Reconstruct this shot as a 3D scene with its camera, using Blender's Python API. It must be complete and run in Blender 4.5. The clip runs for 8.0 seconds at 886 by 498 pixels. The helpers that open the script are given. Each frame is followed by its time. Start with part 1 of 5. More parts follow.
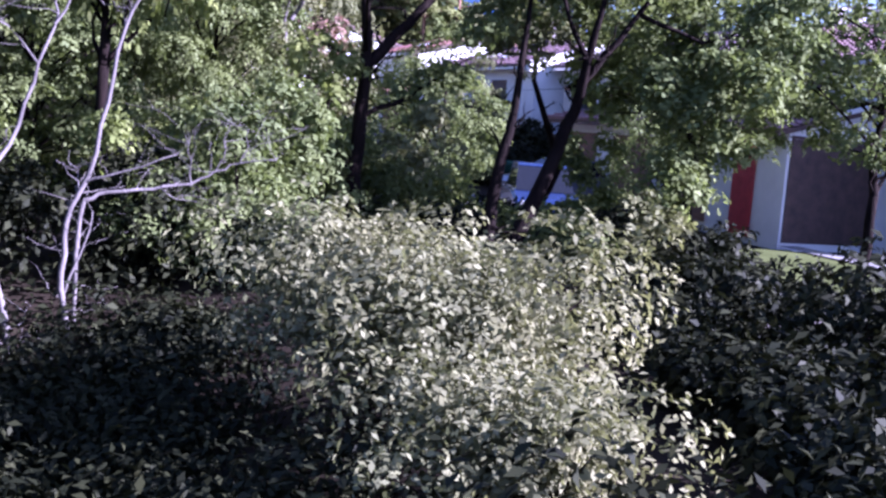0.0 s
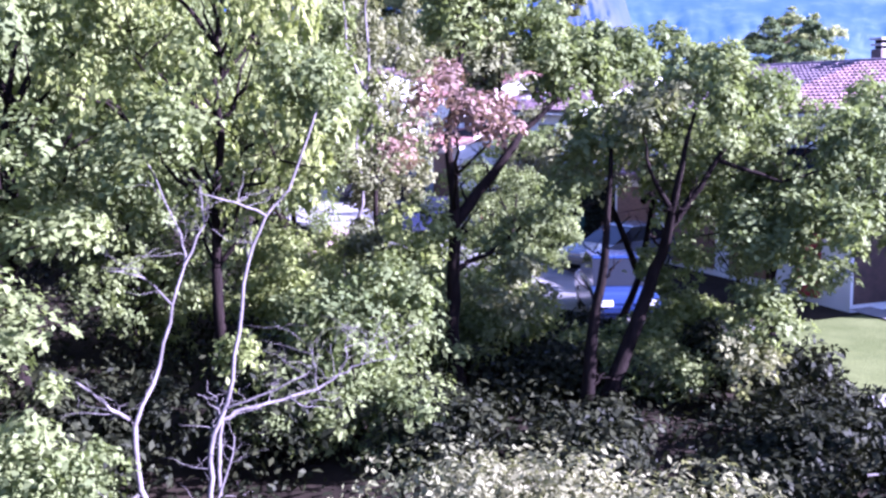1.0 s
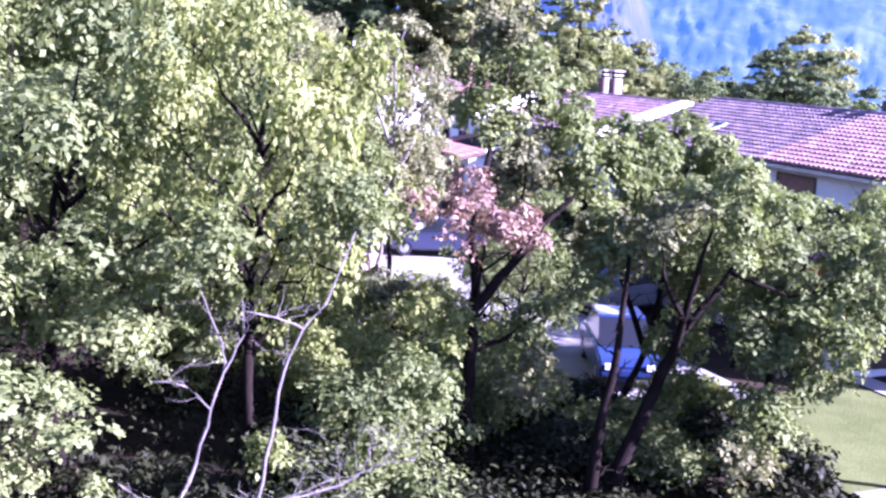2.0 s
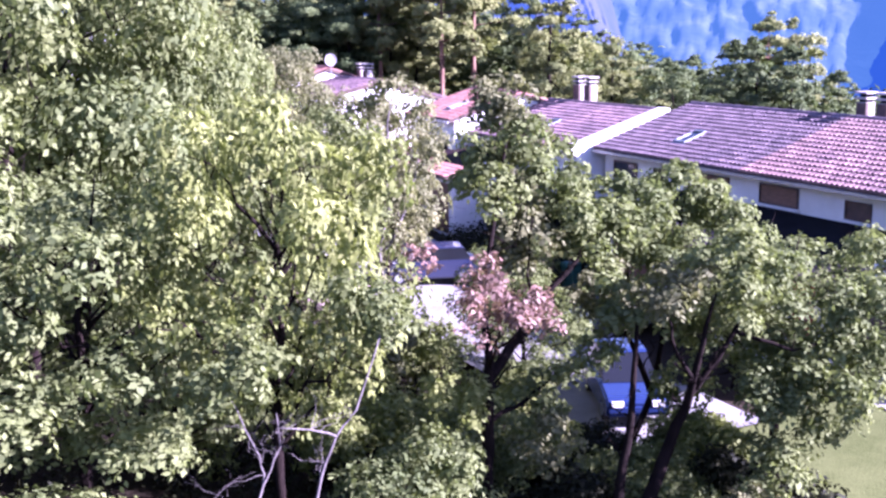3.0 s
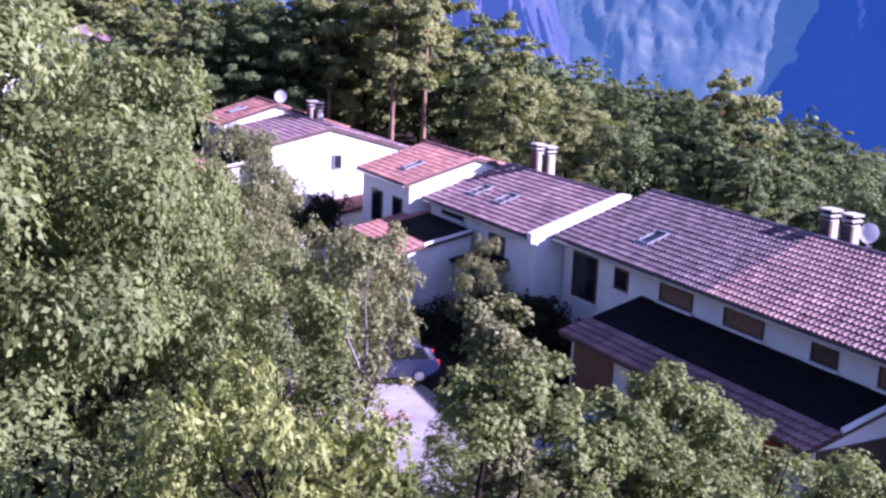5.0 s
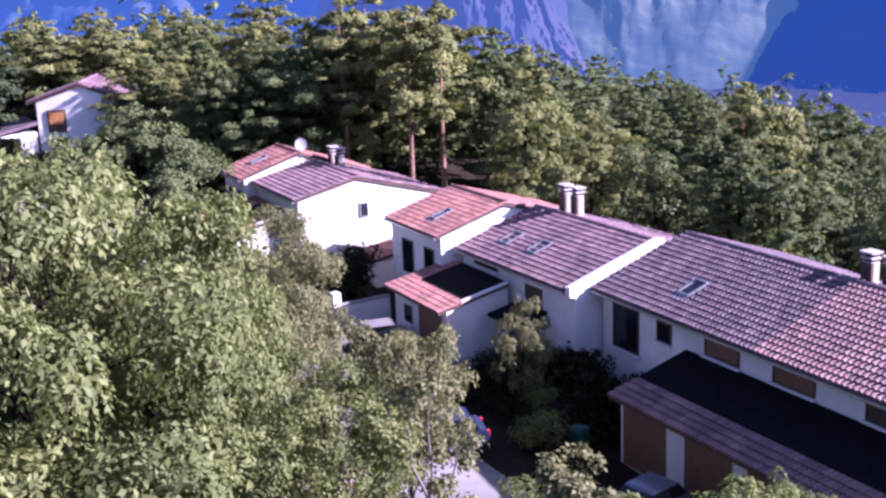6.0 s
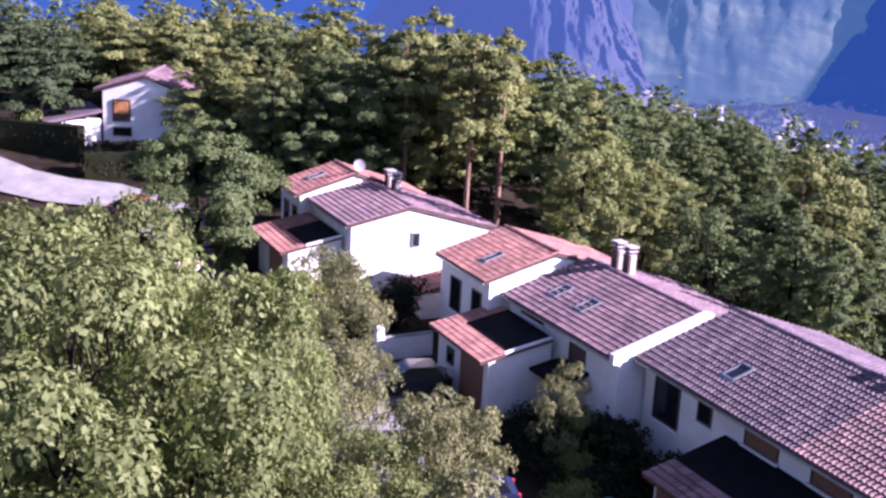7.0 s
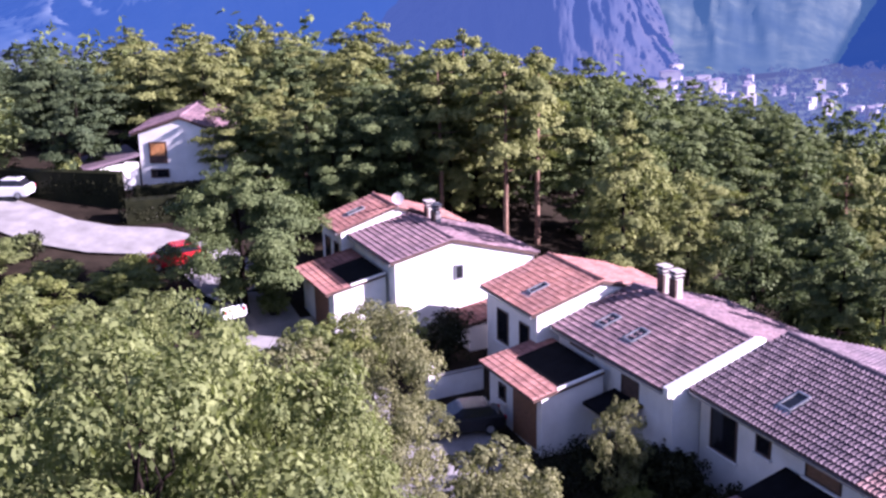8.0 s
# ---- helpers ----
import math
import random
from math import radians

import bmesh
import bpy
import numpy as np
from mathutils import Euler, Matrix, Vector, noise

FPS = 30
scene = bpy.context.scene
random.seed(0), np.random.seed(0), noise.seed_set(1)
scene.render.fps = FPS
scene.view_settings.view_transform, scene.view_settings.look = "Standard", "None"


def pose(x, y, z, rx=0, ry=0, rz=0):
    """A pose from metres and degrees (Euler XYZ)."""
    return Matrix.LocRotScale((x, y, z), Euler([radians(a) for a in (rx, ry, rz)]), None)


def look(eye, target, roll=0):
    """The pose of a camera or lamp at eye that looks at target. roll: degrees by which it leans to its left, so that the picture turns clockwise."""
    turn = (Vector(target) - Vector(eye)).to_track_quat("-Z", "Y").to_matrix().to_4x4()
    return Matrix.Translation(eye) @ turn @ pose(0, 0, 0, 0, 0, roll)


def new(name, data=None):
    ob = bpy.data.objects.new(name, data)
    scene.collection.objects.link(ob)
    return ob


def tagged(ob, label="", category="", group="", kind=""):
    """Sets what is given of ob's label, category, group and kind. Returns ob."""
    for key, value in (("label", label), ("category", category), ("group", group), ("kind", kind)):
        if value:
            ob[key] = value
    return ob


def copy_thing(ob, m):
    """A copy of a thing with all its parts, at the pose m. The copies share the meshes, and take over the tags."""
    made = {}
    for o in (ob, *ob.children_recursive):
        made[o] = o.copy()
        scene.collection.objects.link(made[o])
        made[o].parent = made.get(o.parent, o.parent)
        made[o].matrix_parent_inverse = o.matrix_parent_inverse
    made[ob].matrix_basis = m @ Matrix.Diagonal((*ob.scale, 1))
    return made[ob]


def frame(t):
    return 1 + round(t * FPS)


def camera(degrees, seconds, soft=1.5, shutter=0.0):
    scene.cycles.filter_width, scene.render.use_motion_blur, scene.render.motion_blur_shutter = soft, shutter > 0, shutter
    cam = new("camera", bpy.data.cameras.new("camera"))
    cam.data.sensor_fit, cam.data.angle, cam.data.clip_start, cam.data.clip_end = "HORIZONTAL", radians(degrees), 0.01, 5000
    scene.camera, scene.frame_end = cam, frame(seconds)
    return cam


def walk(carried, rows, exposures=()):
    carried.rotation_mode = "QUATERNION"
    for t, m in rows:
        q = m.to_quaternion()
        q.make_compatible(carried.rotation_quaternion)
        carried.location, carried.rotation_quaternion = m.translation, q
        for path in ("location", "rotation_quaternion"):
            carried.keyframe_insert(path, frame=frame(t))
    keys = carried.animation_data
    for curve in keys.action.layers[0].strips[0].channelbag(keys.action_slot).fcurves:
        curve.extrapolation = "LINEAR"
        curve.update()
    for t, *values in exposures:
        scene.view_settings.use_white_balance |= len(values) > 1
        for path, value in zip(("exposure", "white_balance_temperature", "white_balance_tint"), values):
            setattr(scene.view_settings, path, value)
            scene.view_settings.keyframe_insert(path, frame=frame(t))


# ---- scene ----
cam = camera(42.0, 8.0, soft=2.6)
PATH = [
    (0, (0.0, 0.0, 6.0), (0.919, 1.764, 5.792), 4.8),
    (0.5, (-0.733, 0.15, 7.755), (0.139, 1.934, 7.516), -0.7),
    (1, (-1.439, 0.08, 9.404), (-0.576, 1.866, 9.154), -0.5),
    (1.5, (-1.832, -0.084, 11.179), (-0.98, 1.698, 10.868), 1.8),
    (1.7, (-1.989, -0.119, 11.612), (-1.126, 1.657, 11.294), 3.2),
    (2.8, (-2.973, -0.244, 13.963), (-2.066, 1.5, 13.594), 0.4),
    (3, (-3.095, -0.105, 14.404), (-2.189, 1.638, 14.03), -0.8),
    (3.5, (-3.226, 0.536, 15.52), (-2.298, 2.257, 15.1), -0.2),
    (4, (-3.167, 1.119, 16.912), (-2.223, 2.817, 16.439), 1.6),
    (4.5, (-3.321, 1.757, 18.461), (-2.347, 3.439, 17.988), 2.9),
    (5, (-3.361, 2.48, 19.828), (-2.347, 4.146, 19.381), 2.2),
    (5.2, (-3.403, 2.741, 20.429), (-2.362, 4.389, 19.979), 3.9),
    (6.3, (-4.007, 4.113, 24.709), (-3.031, 5.787, 24.212), -3.7),
    (6.5, (-4.11, 4.299, 25.283), (-3.152, 5.981, 24.779), -1.8),
    (7, (-4.004, 4.536, 26.565), (-3.079, 6.233, 26.05), 3.0),
    (7.5, (-3.989, 4.983, 28.002), (-3.081, 6.684, 27.469), 3.9),
    (8, (-4.008, 5.241, 29.064), (-3.144, 6.963, 28.528), -1.3),
]
walk(cam, [(t, look(eye, target, roll)) for t, eye, target, roll in PATH],
     exposures=[(0.0, 2.45, 4900, 51), (0.6, 2.8, 4850, 52), (1.2, 3.1, 4850, 57), (3.0, 2.8, 5150, 61), (4.2, 2.25, 5150, 59), (5.2, 2.0, 5200, 60), (6.5, 1.95, 5500, 54), (8.0, 2.0, 5650, 50)])

# ---- sky and sun ----
SUN_EL, SUN_AZ = 26.0, 128.0  # degrees: height, and bearing clockwise from +y
world = bpy.data.worlds.new("sky")
scene.world = world
world.use_nodes = True
sky = world.node_tree.nodes.new("ShaderNodeTexSky")
sky.sky_type = "NISHITA"
sky.sun_disc = False
sky.sun_elevation, sky.sun_rotation = radians(SUN_EL), radians(SUN_AZ)
background = world.node_tree.nodes["Background"]
background.inputs["Strength"].default_value = 0.05
world.node_tree.links.new(sky.outputs[0], background.inputs["Color"])
sun = new("sun", bpy.data.lights.new("sun", "SUN"))
sun.data.energy, sun.data.angle, sun.data.color = 5.0, radians(0.5), (1.0, 0.94, 0.85)
to_sun = Vector((math.sin(radians(SUN_AZ)) * math.cos(radians(SUN_EL)), math.cos(radians(SUN_AZ)) * math.cos(radians(SUN_EL)), math.sin(radians(SUN_EL))))
sun.matrix_world = look(to_sun * 100, (0, 0, 0))


# ---- materials ----
def nodes_of(name):
    m = bpy.data.materials.new(name)
    m.use_nodes = True
    t = m.node_tree
    return m, t, t.nodes["Principled BSDF"]


def link(t, a, b):
    t.links.new(a, b)


def ramp_of(t, source, stops):
    r = t.nodes.new("ShaderNodeValToRGB")
    while len(r.color_ramp.elements) < len(stops):
        r.color_ramp.elements.new(0.5)
    for e, (p, c) in zip(r.color_ramp.elements, stops):
        e.position, e.color = p, (*c, 1)
    link(t, source, r.inputs[0])
    return r.outputs[0]


def noise_of(t, scale, detail=4.0, coords="Object", rough=0.6, stretch=(1, 1, 1)):
    c = t.nodes.new("ShaderNodeTexCoord")
    mp = t.nodes.new("ShaderNodeMapping")
    mp.inputs["Scale"].default_value = stretch
    link(t, c.outputs[coords], mp.inputs[0])
    n = t.nodes.new("ShaderNodeTexNoise")
    n.inputs["Scale"].default_value, n.inputs["Detail"].default_value, n.inputs["Roughness"].default_value = scale, detail, rough
    link(t, mp.outputs[0], n.inputs["Vector"])
    return n.outputs["Fac"]


def mixed(t, fac, a, b, mode="MIX"):
    m = t.nodes.new("ShaderNodeMix")
    m.data_type, m.blend_type = "RGBA", mode
    for s, v in ((m.inputs[0], fac), (m.inputs[6], a), (m.inputs[7], b)):
        if isinstance(v, (int, float)):
            s.default_value = v
        elif isinstance(v, tuple):
            s.default_value = (*v, 1)
        else:
            link(t, v, s)
    return m.outputs[2]


def bumped(t, b, height, strength, distance=0.02):
    n = t.nodes.new("ShaderNodeBump")
    n.inputs["Strength"].default_value, n.inputs["Distance"].default_value = strength, distance
    link(t, height, n.inputs["Height"])
    link(t, n.outputs[0], b.inputs["Normal"])


def surface(name, dark, light, scale=3.0, rough=0.8, fine=40.0, bump=0.3, metal=0.0, patch=0.35, stretch=(1, 1, 1)):
    """A worn plain surface: broad patches between two colours, a fine grain and a slight relief."""
    m, t, b = nodes_of(name)
    broad = ramp_of(t, noise_of(t, scale, 5, stretch=stretch), [(0.5 - patch / 2, dark), (0.5 + patch / 2, light)])
    grain = noise_of(t, fine, 3, stretch=stretch)
    link(t, mixed(t, 0.35, broad, ramp_of(t, grain, [(0.3, (0.35, 0.35, 0.35)), (0.7, (0.65, 0.65, 0.65))]), "OVERLAY"), b.inputs["Base Color"])
    b.inputs["Roughness"].default_value, b.inputs["Metallic"].default_value = rough, metal
    b.inputs["Specular IOR Level"].default_value = 0.5 if rough < 0.88 else 0.08
    if bump:
        bumped(t, b, grain, bump)
    return m


def foliage(name, dark, mid, light, through_it=0.3, patch=0.45, gloss=0.6):
    """Leaves: each leaf takes its own tone, with broad changes over the crown; some light passes through."""
    m, t, b = nodes_of(name)
    geo = t.nodes.new("ShaderNodeNewGeometry")
    own = ramp_of(t, geo.outputs["Random Per Island"], [(0.0, dark), (0.5, mid), (1.0, light)])
    broad = ramp_of(t, noise_of(t, patch, 3, "Object"), [(0.3, (0.62, 0.66, 0.6)), (0.7, (1.25, 1.2, 1.05))])
    tone = mixed(t, 1.0, own, broad, "MULTIPLY")
    link(t, tone, b.inputs["Base Color"])
    b.inputs["Roughness"].default_value = gloss
    b.inputs["Specular IOR Level"].default_value = 0.1
    tr = t.nodes.new("ShaderNodeBsdfTranslucent")
    link(t, mixed(t, 0.5, tone, (0.35, 0.4, 0.08), "OVERLAY"), tr.inputs["Color"])
    mix = t.nodes.new("ShaderNodeMixShader")
    mix.inputs[0].default_value = through_it
    link(t, b.outputs[0], mix.inputs[1])
    link(t, tr.outputs[0], mix.inputs[2])
    link(t, mix.outputs[0], t.nodes["Material Output"].inputs["Surface"])
    return m


OAK = foliage("oak_leaf", (0.138, 0.168, 0.064), (0.186, 0.222, 0.088), (0.242, 0.282, 0.124), 0.42)
OAK_YELLOW = foliage("oak_leaf_yellow", (0.172, 0.205, 0.062), (0.238, 0.274, 0.09), (0.32, 0.352, 0.14), 0.42)
OAK_BROWN = foliage("oak_leaf_turning", (0.138, 0.145, 0.072), (0.196, 0.204, 0.104), (0.266, 0.272, 0.15), 0.38)
PALE = foliage("pale_shrub_leaf", (0.15, 0.152, 0.078), (0.212, 0.212, 0.116), (0.3, 0.295, 0.178), 0.35)
RUSSET = foliage("dry_red_leaf", (0.17, 0.1, 0.085), (0.27, 0.17, 0.145), (0.39, 0.28, 0.245))
PINE = foliage("pine_needle", (0.086, 0.118, 0.05), (0.118, 0.154, 0.064), (0.156, 0.196, 0.084), 0.28, 0.22)
PINE_WARM = foliage("pine_needle_olive", (0.168, 0.188, 0.07), (0.212, 0.234, 0.088), (0.262, 0.284, 0.114), 0.32, 0.22)
PINE_DARK = foliage("dark_pine_needle", (0.05, 0.075, 0.04), (0.072, 0.1, 0.05), (0.098, 0.13, 0.066), 0.25, 0.22)
WOOD_LEAF = foliage("woodland_leaf", (0.125, 0.16, 0.058), (0.162, 0.198, 0.074), (0.205, 0.242, 0.098), 0.3, 0.25)
# Near-black: the shade under the trees is put into this leaf colour.
HEDGE_SHADE = foliage("hedge_and_shade_leaf", (0.01, 0.012, 0.006), (0.018, 0.021, 0.01), (0.04, 0.043, 0.021), 0.12, 1.0)
# Darkened so that the trunks' shade lies in the colour itself.
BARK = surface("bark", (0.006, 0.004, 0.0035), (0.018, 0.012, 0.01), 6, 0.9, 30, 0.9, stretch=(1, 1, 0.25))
PALE_BARK = surface("pale_bark", (0.06, 0.05, 0.047), (0.18, 0.158, 0.148), 5, 0.8, 30, 0.6, stretch=(1, 1, 0.3))
PINE_BARK = surface("pine_bark", (0.12, 0.07, 0.05), (0.28, 0.17, 0.12), 6, 0.9, 24, 0.9, stretch=(1, 1, 0.3))
RENDER = surface("white_render", (0.7, 0.68, 0.65), (0.83, 0.81, 0.78), 0.8, 0.9, 60, 0.25)
WOOD = surface("brown_wood", (0.12, 0.06, 0.035), (0.24, 0.12, 0.07), 3, 0.6, 40, 0.3, stretch=(1, 1, 6))
DARK_WOOD = surface("dark_stained_wood", (0.045, 0.025, 0.02), (0.1, 0.055, 0.04), 3, 0.6, 40, 0.3)
BITUMEN = surface("bitumen_felt", (0.004, 0.004, 0.005), (0.009, 0.009, 0.011), 1.5, 0.95, 70, 0.3)
CONCRETE = surface("pale_concrete", (0.17, 0.162, 0.155), (0.28, 0.268, 0.258), 0.6, 0.9, 30, 0.3)
BITUMEN.node_tree.nodes["Principled BSDF"].inputs["Specular IOR Level"].default_value = 0.1
ASPHALT = surface("worn_asphalt", (0.22, 0.21, 0.2), (0.36, 0.35, 0.33), 0.4, 0.9, 50, 0.3)
# Kept almost black: the shade under the trees is put into this colour.
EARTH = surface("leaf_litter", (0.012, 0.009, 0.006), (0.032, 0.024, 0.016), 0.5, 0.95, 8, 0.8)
METAL = surface("zinc", (0.3, 0.31, 0.33), (0.46, 0.47, 0.49), 4, 0.45, 40, 0.1, 0.8)
WHITE = surface("white_paint", (0.74, 0.74, 0.74), (0.82, 0.82, 0.82), 5, 0.4, 60, 0.05)
CHIMNEY = surface("weathered_render", (0.3, 0.27, 0.25), (0.48, 0.44, 0.41), 2.5, 0.9, 40, 0.4)
RED = surface("red_paint", (0.32, 0.02, 0.03), (0.45, 0.035, 0.045), 4, 0.5, 50, 0.1)


def tile_material(name, a, b, c):
    """Fired clay: every tile has its own tone, with lichen and soot in broad patches."""
    m, t, s = nodes_of(name)
    geo = t.nodes.new("ShaderNodeNewGeometry")
    info = t.nodes.new("ShaderNodeObjectInfo")
    add = t.nodes.new("ShaderNodeMath")
    add.operation = "ADD"
    link(t, geo.outputs["Random Per Island"], add.inputs[0])
    link(t, info.outputs["Random"], add.inputs[1])
    wrap = t.nodes.new("ShaderNodeMath")
    wrap.operation = "FRACT"
    link(t, add.outputs[0], wrap.inputs[0])
    own = ramp_of(t, wrap.outputs[0], [(0.0, a), (0.5, b), (1.0, c)])
    stain = ramp_of(t, noise_of(t, 0.5, 5), [(0.35, (0.72, 0.7, 0.74)), (0.65, (1.15, 1.1, 1.05))])
    link(t, mixed(t, 1.0, own, stain, "MULTIPLY"), s.inputs["Base Color"])
    s.inputs["Roughness"].default_value = 0.75
    bumped(t, s, noise_of(t, 40, 3), 0.3)
    return m


TILE = tile_material("brown_clay_tile", (0.12, 0.076, 0.086), (0.17, 0.108, 0.122), (0.23, 0.15, 0.165))
TILE_DARK = tile_material("charcoal_clay_tile", (0.08, 0.056, 0.07), (0.115, 0.082, 0.1), (0.16, 0.116, 0.137))
TILE_WARM = tile_material("warm_clay_tile", (0.16, 0.095, 0.095), (0.21, 0.127, 0.125), (0.27, 0.17, 0.165))
TILE_RED = tile_material("red_clay_tile", (0.215, 0.095, 0.075), (0.275, 0.125, 0.1), (0.34, 0.17, 0.14))


# ---- small builders ----
def mesh_of(name, verts, faces, material=None, smooth=False):
    me = bpy.data.meshes.new(name)
    me.from_pydata([tuple(v) for v in verts], [], [tuple(f) for f in faces])
    if material:
        me.materials.append(material)
    if smooth:
        me.shade_smooth()
    return me


def quads_mesh(name, corners, material):
    """One mesh from an array of loose quads, n x 4 x 3."""
    n = len(corners)
    me = bpy.data.meshes.new(name)
    me.vertices.add(4 * n)
    me.vertices.foreach_set("co", np.ascontiguousarray(corners, dtype=np.float32).ravel())
    me.loops.add(4 * n)
    me.loops.foreach_set("vertex_index", np.arange(4 * n, dtype=np.int32))
    me.polygons.add(n)
    me.polygons.foreach_set("loop_start", np.arange(0, 4 * n, 4, dtype=np.int32))
    me.polygons.foreach_set("loop_total", np.full(n, 4, dtype=np.int32))
    me.update(calc_edges=True)
    me.materials.append(material)
    return me


def tris_mesh(name, corners, material):
    """One mesh from an array of loose triangles, n x 3 x 3."""
    n = len(corners)
    me = bpy.data.meshes.new(name)
    me.vertices.add(3 * n)
    me.vertices.foreach_set("co", np.ascontiguousarray(corners, dtype=np.float32).ravel())
    me.loops.add(3 * n)
    me.loops.foreach_set("vertex_index", np.arange(3 * n, dtype=np.int32))
    me.polygons.add(n)
    me.polygons.foreach_set("loop_start", np.arange(0, 3 * n, 3, dtype=np.int32))
    me.polygons.foreach_set("loop_total", np.full(n, 3, dtype=np.int32))
    me.update(calc_edges=True)
    me.materials.append(material)
    return me


def thing(name, label, category, at=(0, 0, 0), turn=0.0, group="", kind=""):
    ob = new(name)
    ob.matrix_world = pose(*at, 0, 0, turn)
    return tagged(ob, label, category, group, kind)


def under(ob, parent, m=None):
    ob.parent = parent
    if m is not None:
        ob.matrix_basis = m
    return ob


def part(name, bm, material, parent, label="", m=None, bevel=0.0):
    if bevel:
        bmesh.ops.bevel(bm, geom=bm.edges[:], offset=bevel, segments=1, affect="EDGES")
    me = bpy.data.meshes.new(name)
    bm.to_mesh(me)
    bm.free()
    me.materials.append(material)
    ob = under(new(name, me), parent, m)
    return tagged(ob, label) if label else ob


def box(bm, x0, x1, y0, y1, z0, z1):
    v = [bm.verts.new((x, y, z)) for z in (z0, z1) for x, y in ((x0, y0), (x1, y0), (x1, y1), (x0, y1))]
    for f in ((3, 2, 1, 0), (4, 5, 6, 7), (0, 1, 5, 4), (1, 2, 6, 5), (2, 3, 7, 6), (3, 0, 4, 7)):
        bm.faces.new([v[i] for i in f])
    return bm


def boxes(*all_of_them):
    bm = bmesh.new()
    for b in all_of_them:
        box(bm, *b)
    return bm


def prism(points, y0, y1):
    """A slab: a polygon of (x, z) drawn out along y."""
    bm = bmesh.new()
    a = [bm.verts.new((x, y0, z)) for x, z in points]
    b = [bm.verts.new((x, y1, z)) for x, z in points]
    n = len(points)
    bm.faces.new(a)
    bm.faces.new(b[::-1])
    for i in range(n):
        bm.faces.new((a[i], b[i], b[(i + 1) % n], a[(i + 1) % n]))
    bmesh.ops.recalc_face_normals(bm, faces=bm.faces[:])
    return bm


def smooth_step(a, b, v):
    u = min(1.0, max(0.0, (v - a) / (b - a)))
    return u * u * (3 - 2 * u)


def ground_at(x, y):
    """The height of the land: a slope that climbs along the houses to a wooded crest, falls to the right, dips into a hollow by the saplings and drops into the valley."""
    p = np.interp(y, (-40, 0, 20, 35, 52, 70, 82, 92, 105, 112, 200), (1.0, 2.2, 3.3, 3.7, 4.5, 6.0, 7.9, 9.4, 11.2, 11.0, 6.0))
    p -= 0.21 * max(0.0, x - 40)
    p -= 1.6 * max(0.0, 1 - ((x - 0.5) / 6) ** 2 - ((y - 13) / 7) ** 2)
    r = math.hypot(x, y)
    far = smooth_step(170, 1700, r)
    return p * (1 - far) - 262 * far - (0.12 * min(120, max(0, r - 150)))


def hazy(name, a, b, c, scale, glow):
    """Slopes kilometres away: rock and forest; the blue haze of the air is painted in as emission."""
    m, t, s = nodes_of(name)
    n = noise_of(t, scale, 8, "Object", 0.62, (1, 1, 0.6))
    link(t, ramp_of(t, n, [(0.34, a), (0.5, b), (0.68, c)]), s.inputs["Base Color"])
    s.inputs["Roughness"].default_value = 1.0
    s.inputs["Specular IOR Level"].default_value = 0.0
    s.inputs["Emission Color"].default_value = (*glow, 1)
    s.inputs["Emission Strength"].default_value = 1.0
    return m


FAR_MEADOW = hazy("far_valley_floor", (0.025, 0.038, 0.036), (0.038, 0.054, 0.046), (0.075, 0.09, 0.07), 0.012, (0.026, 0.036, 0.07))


# ---- land ----
def land():
    rings = [0, 3, 6, 9, 12, 15, 18, 21, 24, 27, 30, 34, 38, 42, 46, 50, 55, 60, 65, 70, 75, 80, 85, 90, 95, 100, 106, 112, 120, 130, 140, 155, 170, 190, 220, 260, 320, 400, 520, 700, 950, 1300, 1700, 2200, 2900, 3800, 4700]
    sides = 120
    verts, faces = [(0, 0, ground_at(0, 0))], []
    for r in rings[1:]:
        for k in range(sides):
            a = 2 * math.pi * k / sides
            x, y = r * math.sin(a), r * math.cos(a)
            bump = 0.12 * noise.noise((x * 0.3, y * 0.3, 0)) if 4 < r < 300 else 0
            verts.append((x, y, ground_at(x, y) + bump))
    for k in range(sides):
        faces.append((0, 1 + (k + 1) % sides, 1 + k))
    for i in range(len(rings) - 2):
        a, b = 1 + i * sides, 1 + (i + 1) * sides
        for k in range(sides):
            n = (k + 1) % sides
            faces.append((a + k, a + n, b + n, b + k))
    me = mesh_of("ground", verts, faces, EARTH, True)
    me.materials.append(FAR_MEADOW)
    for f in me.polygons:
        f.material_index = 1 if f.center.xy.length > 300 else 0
    ob = new("ground", me)
    return tagged(ob, "dry earth with leaf litter under the trees", "ground", kind="structure")


land()


def strip(name, line, width, material, lift, label, category):
    """A paved or grassed band that follows the land along a line of (x, y)."""
    verts, faces = [], []
    pts = [Vector(p) for p in line]
    fine = []
    for a, b in zip(pts, pts[1:]):
        n = max(2, int((b - a).length / 1.5))
        fine += [a.lerp(b, k / n) for k in range(n)]
    fine.append(pts[-1])
    m = 6
    for i, p in enumerate(fine):
        d = (fine[min(i + 1, len(fine) - 1)] - fine[max(i - 1, 0)]).normalized()
        side = Vector((d.y, -d.x))
        for k in range(m + 1):
            q = p + side * width * (k / m - 0.5)
            verts.append((q.x, q.y, ground_at(q.x, q.y) + lift))
    for i in range(len(fine) - 1):
        for k in range(m):
            a = i * (m + 1) + k
            faces.append((a, a + m + 1, a + m + 2, a + 1))
    ob = new(name, mesh_of(name, verts, faces, material, True))
    return tagged(ob, label, category, kind="structure")


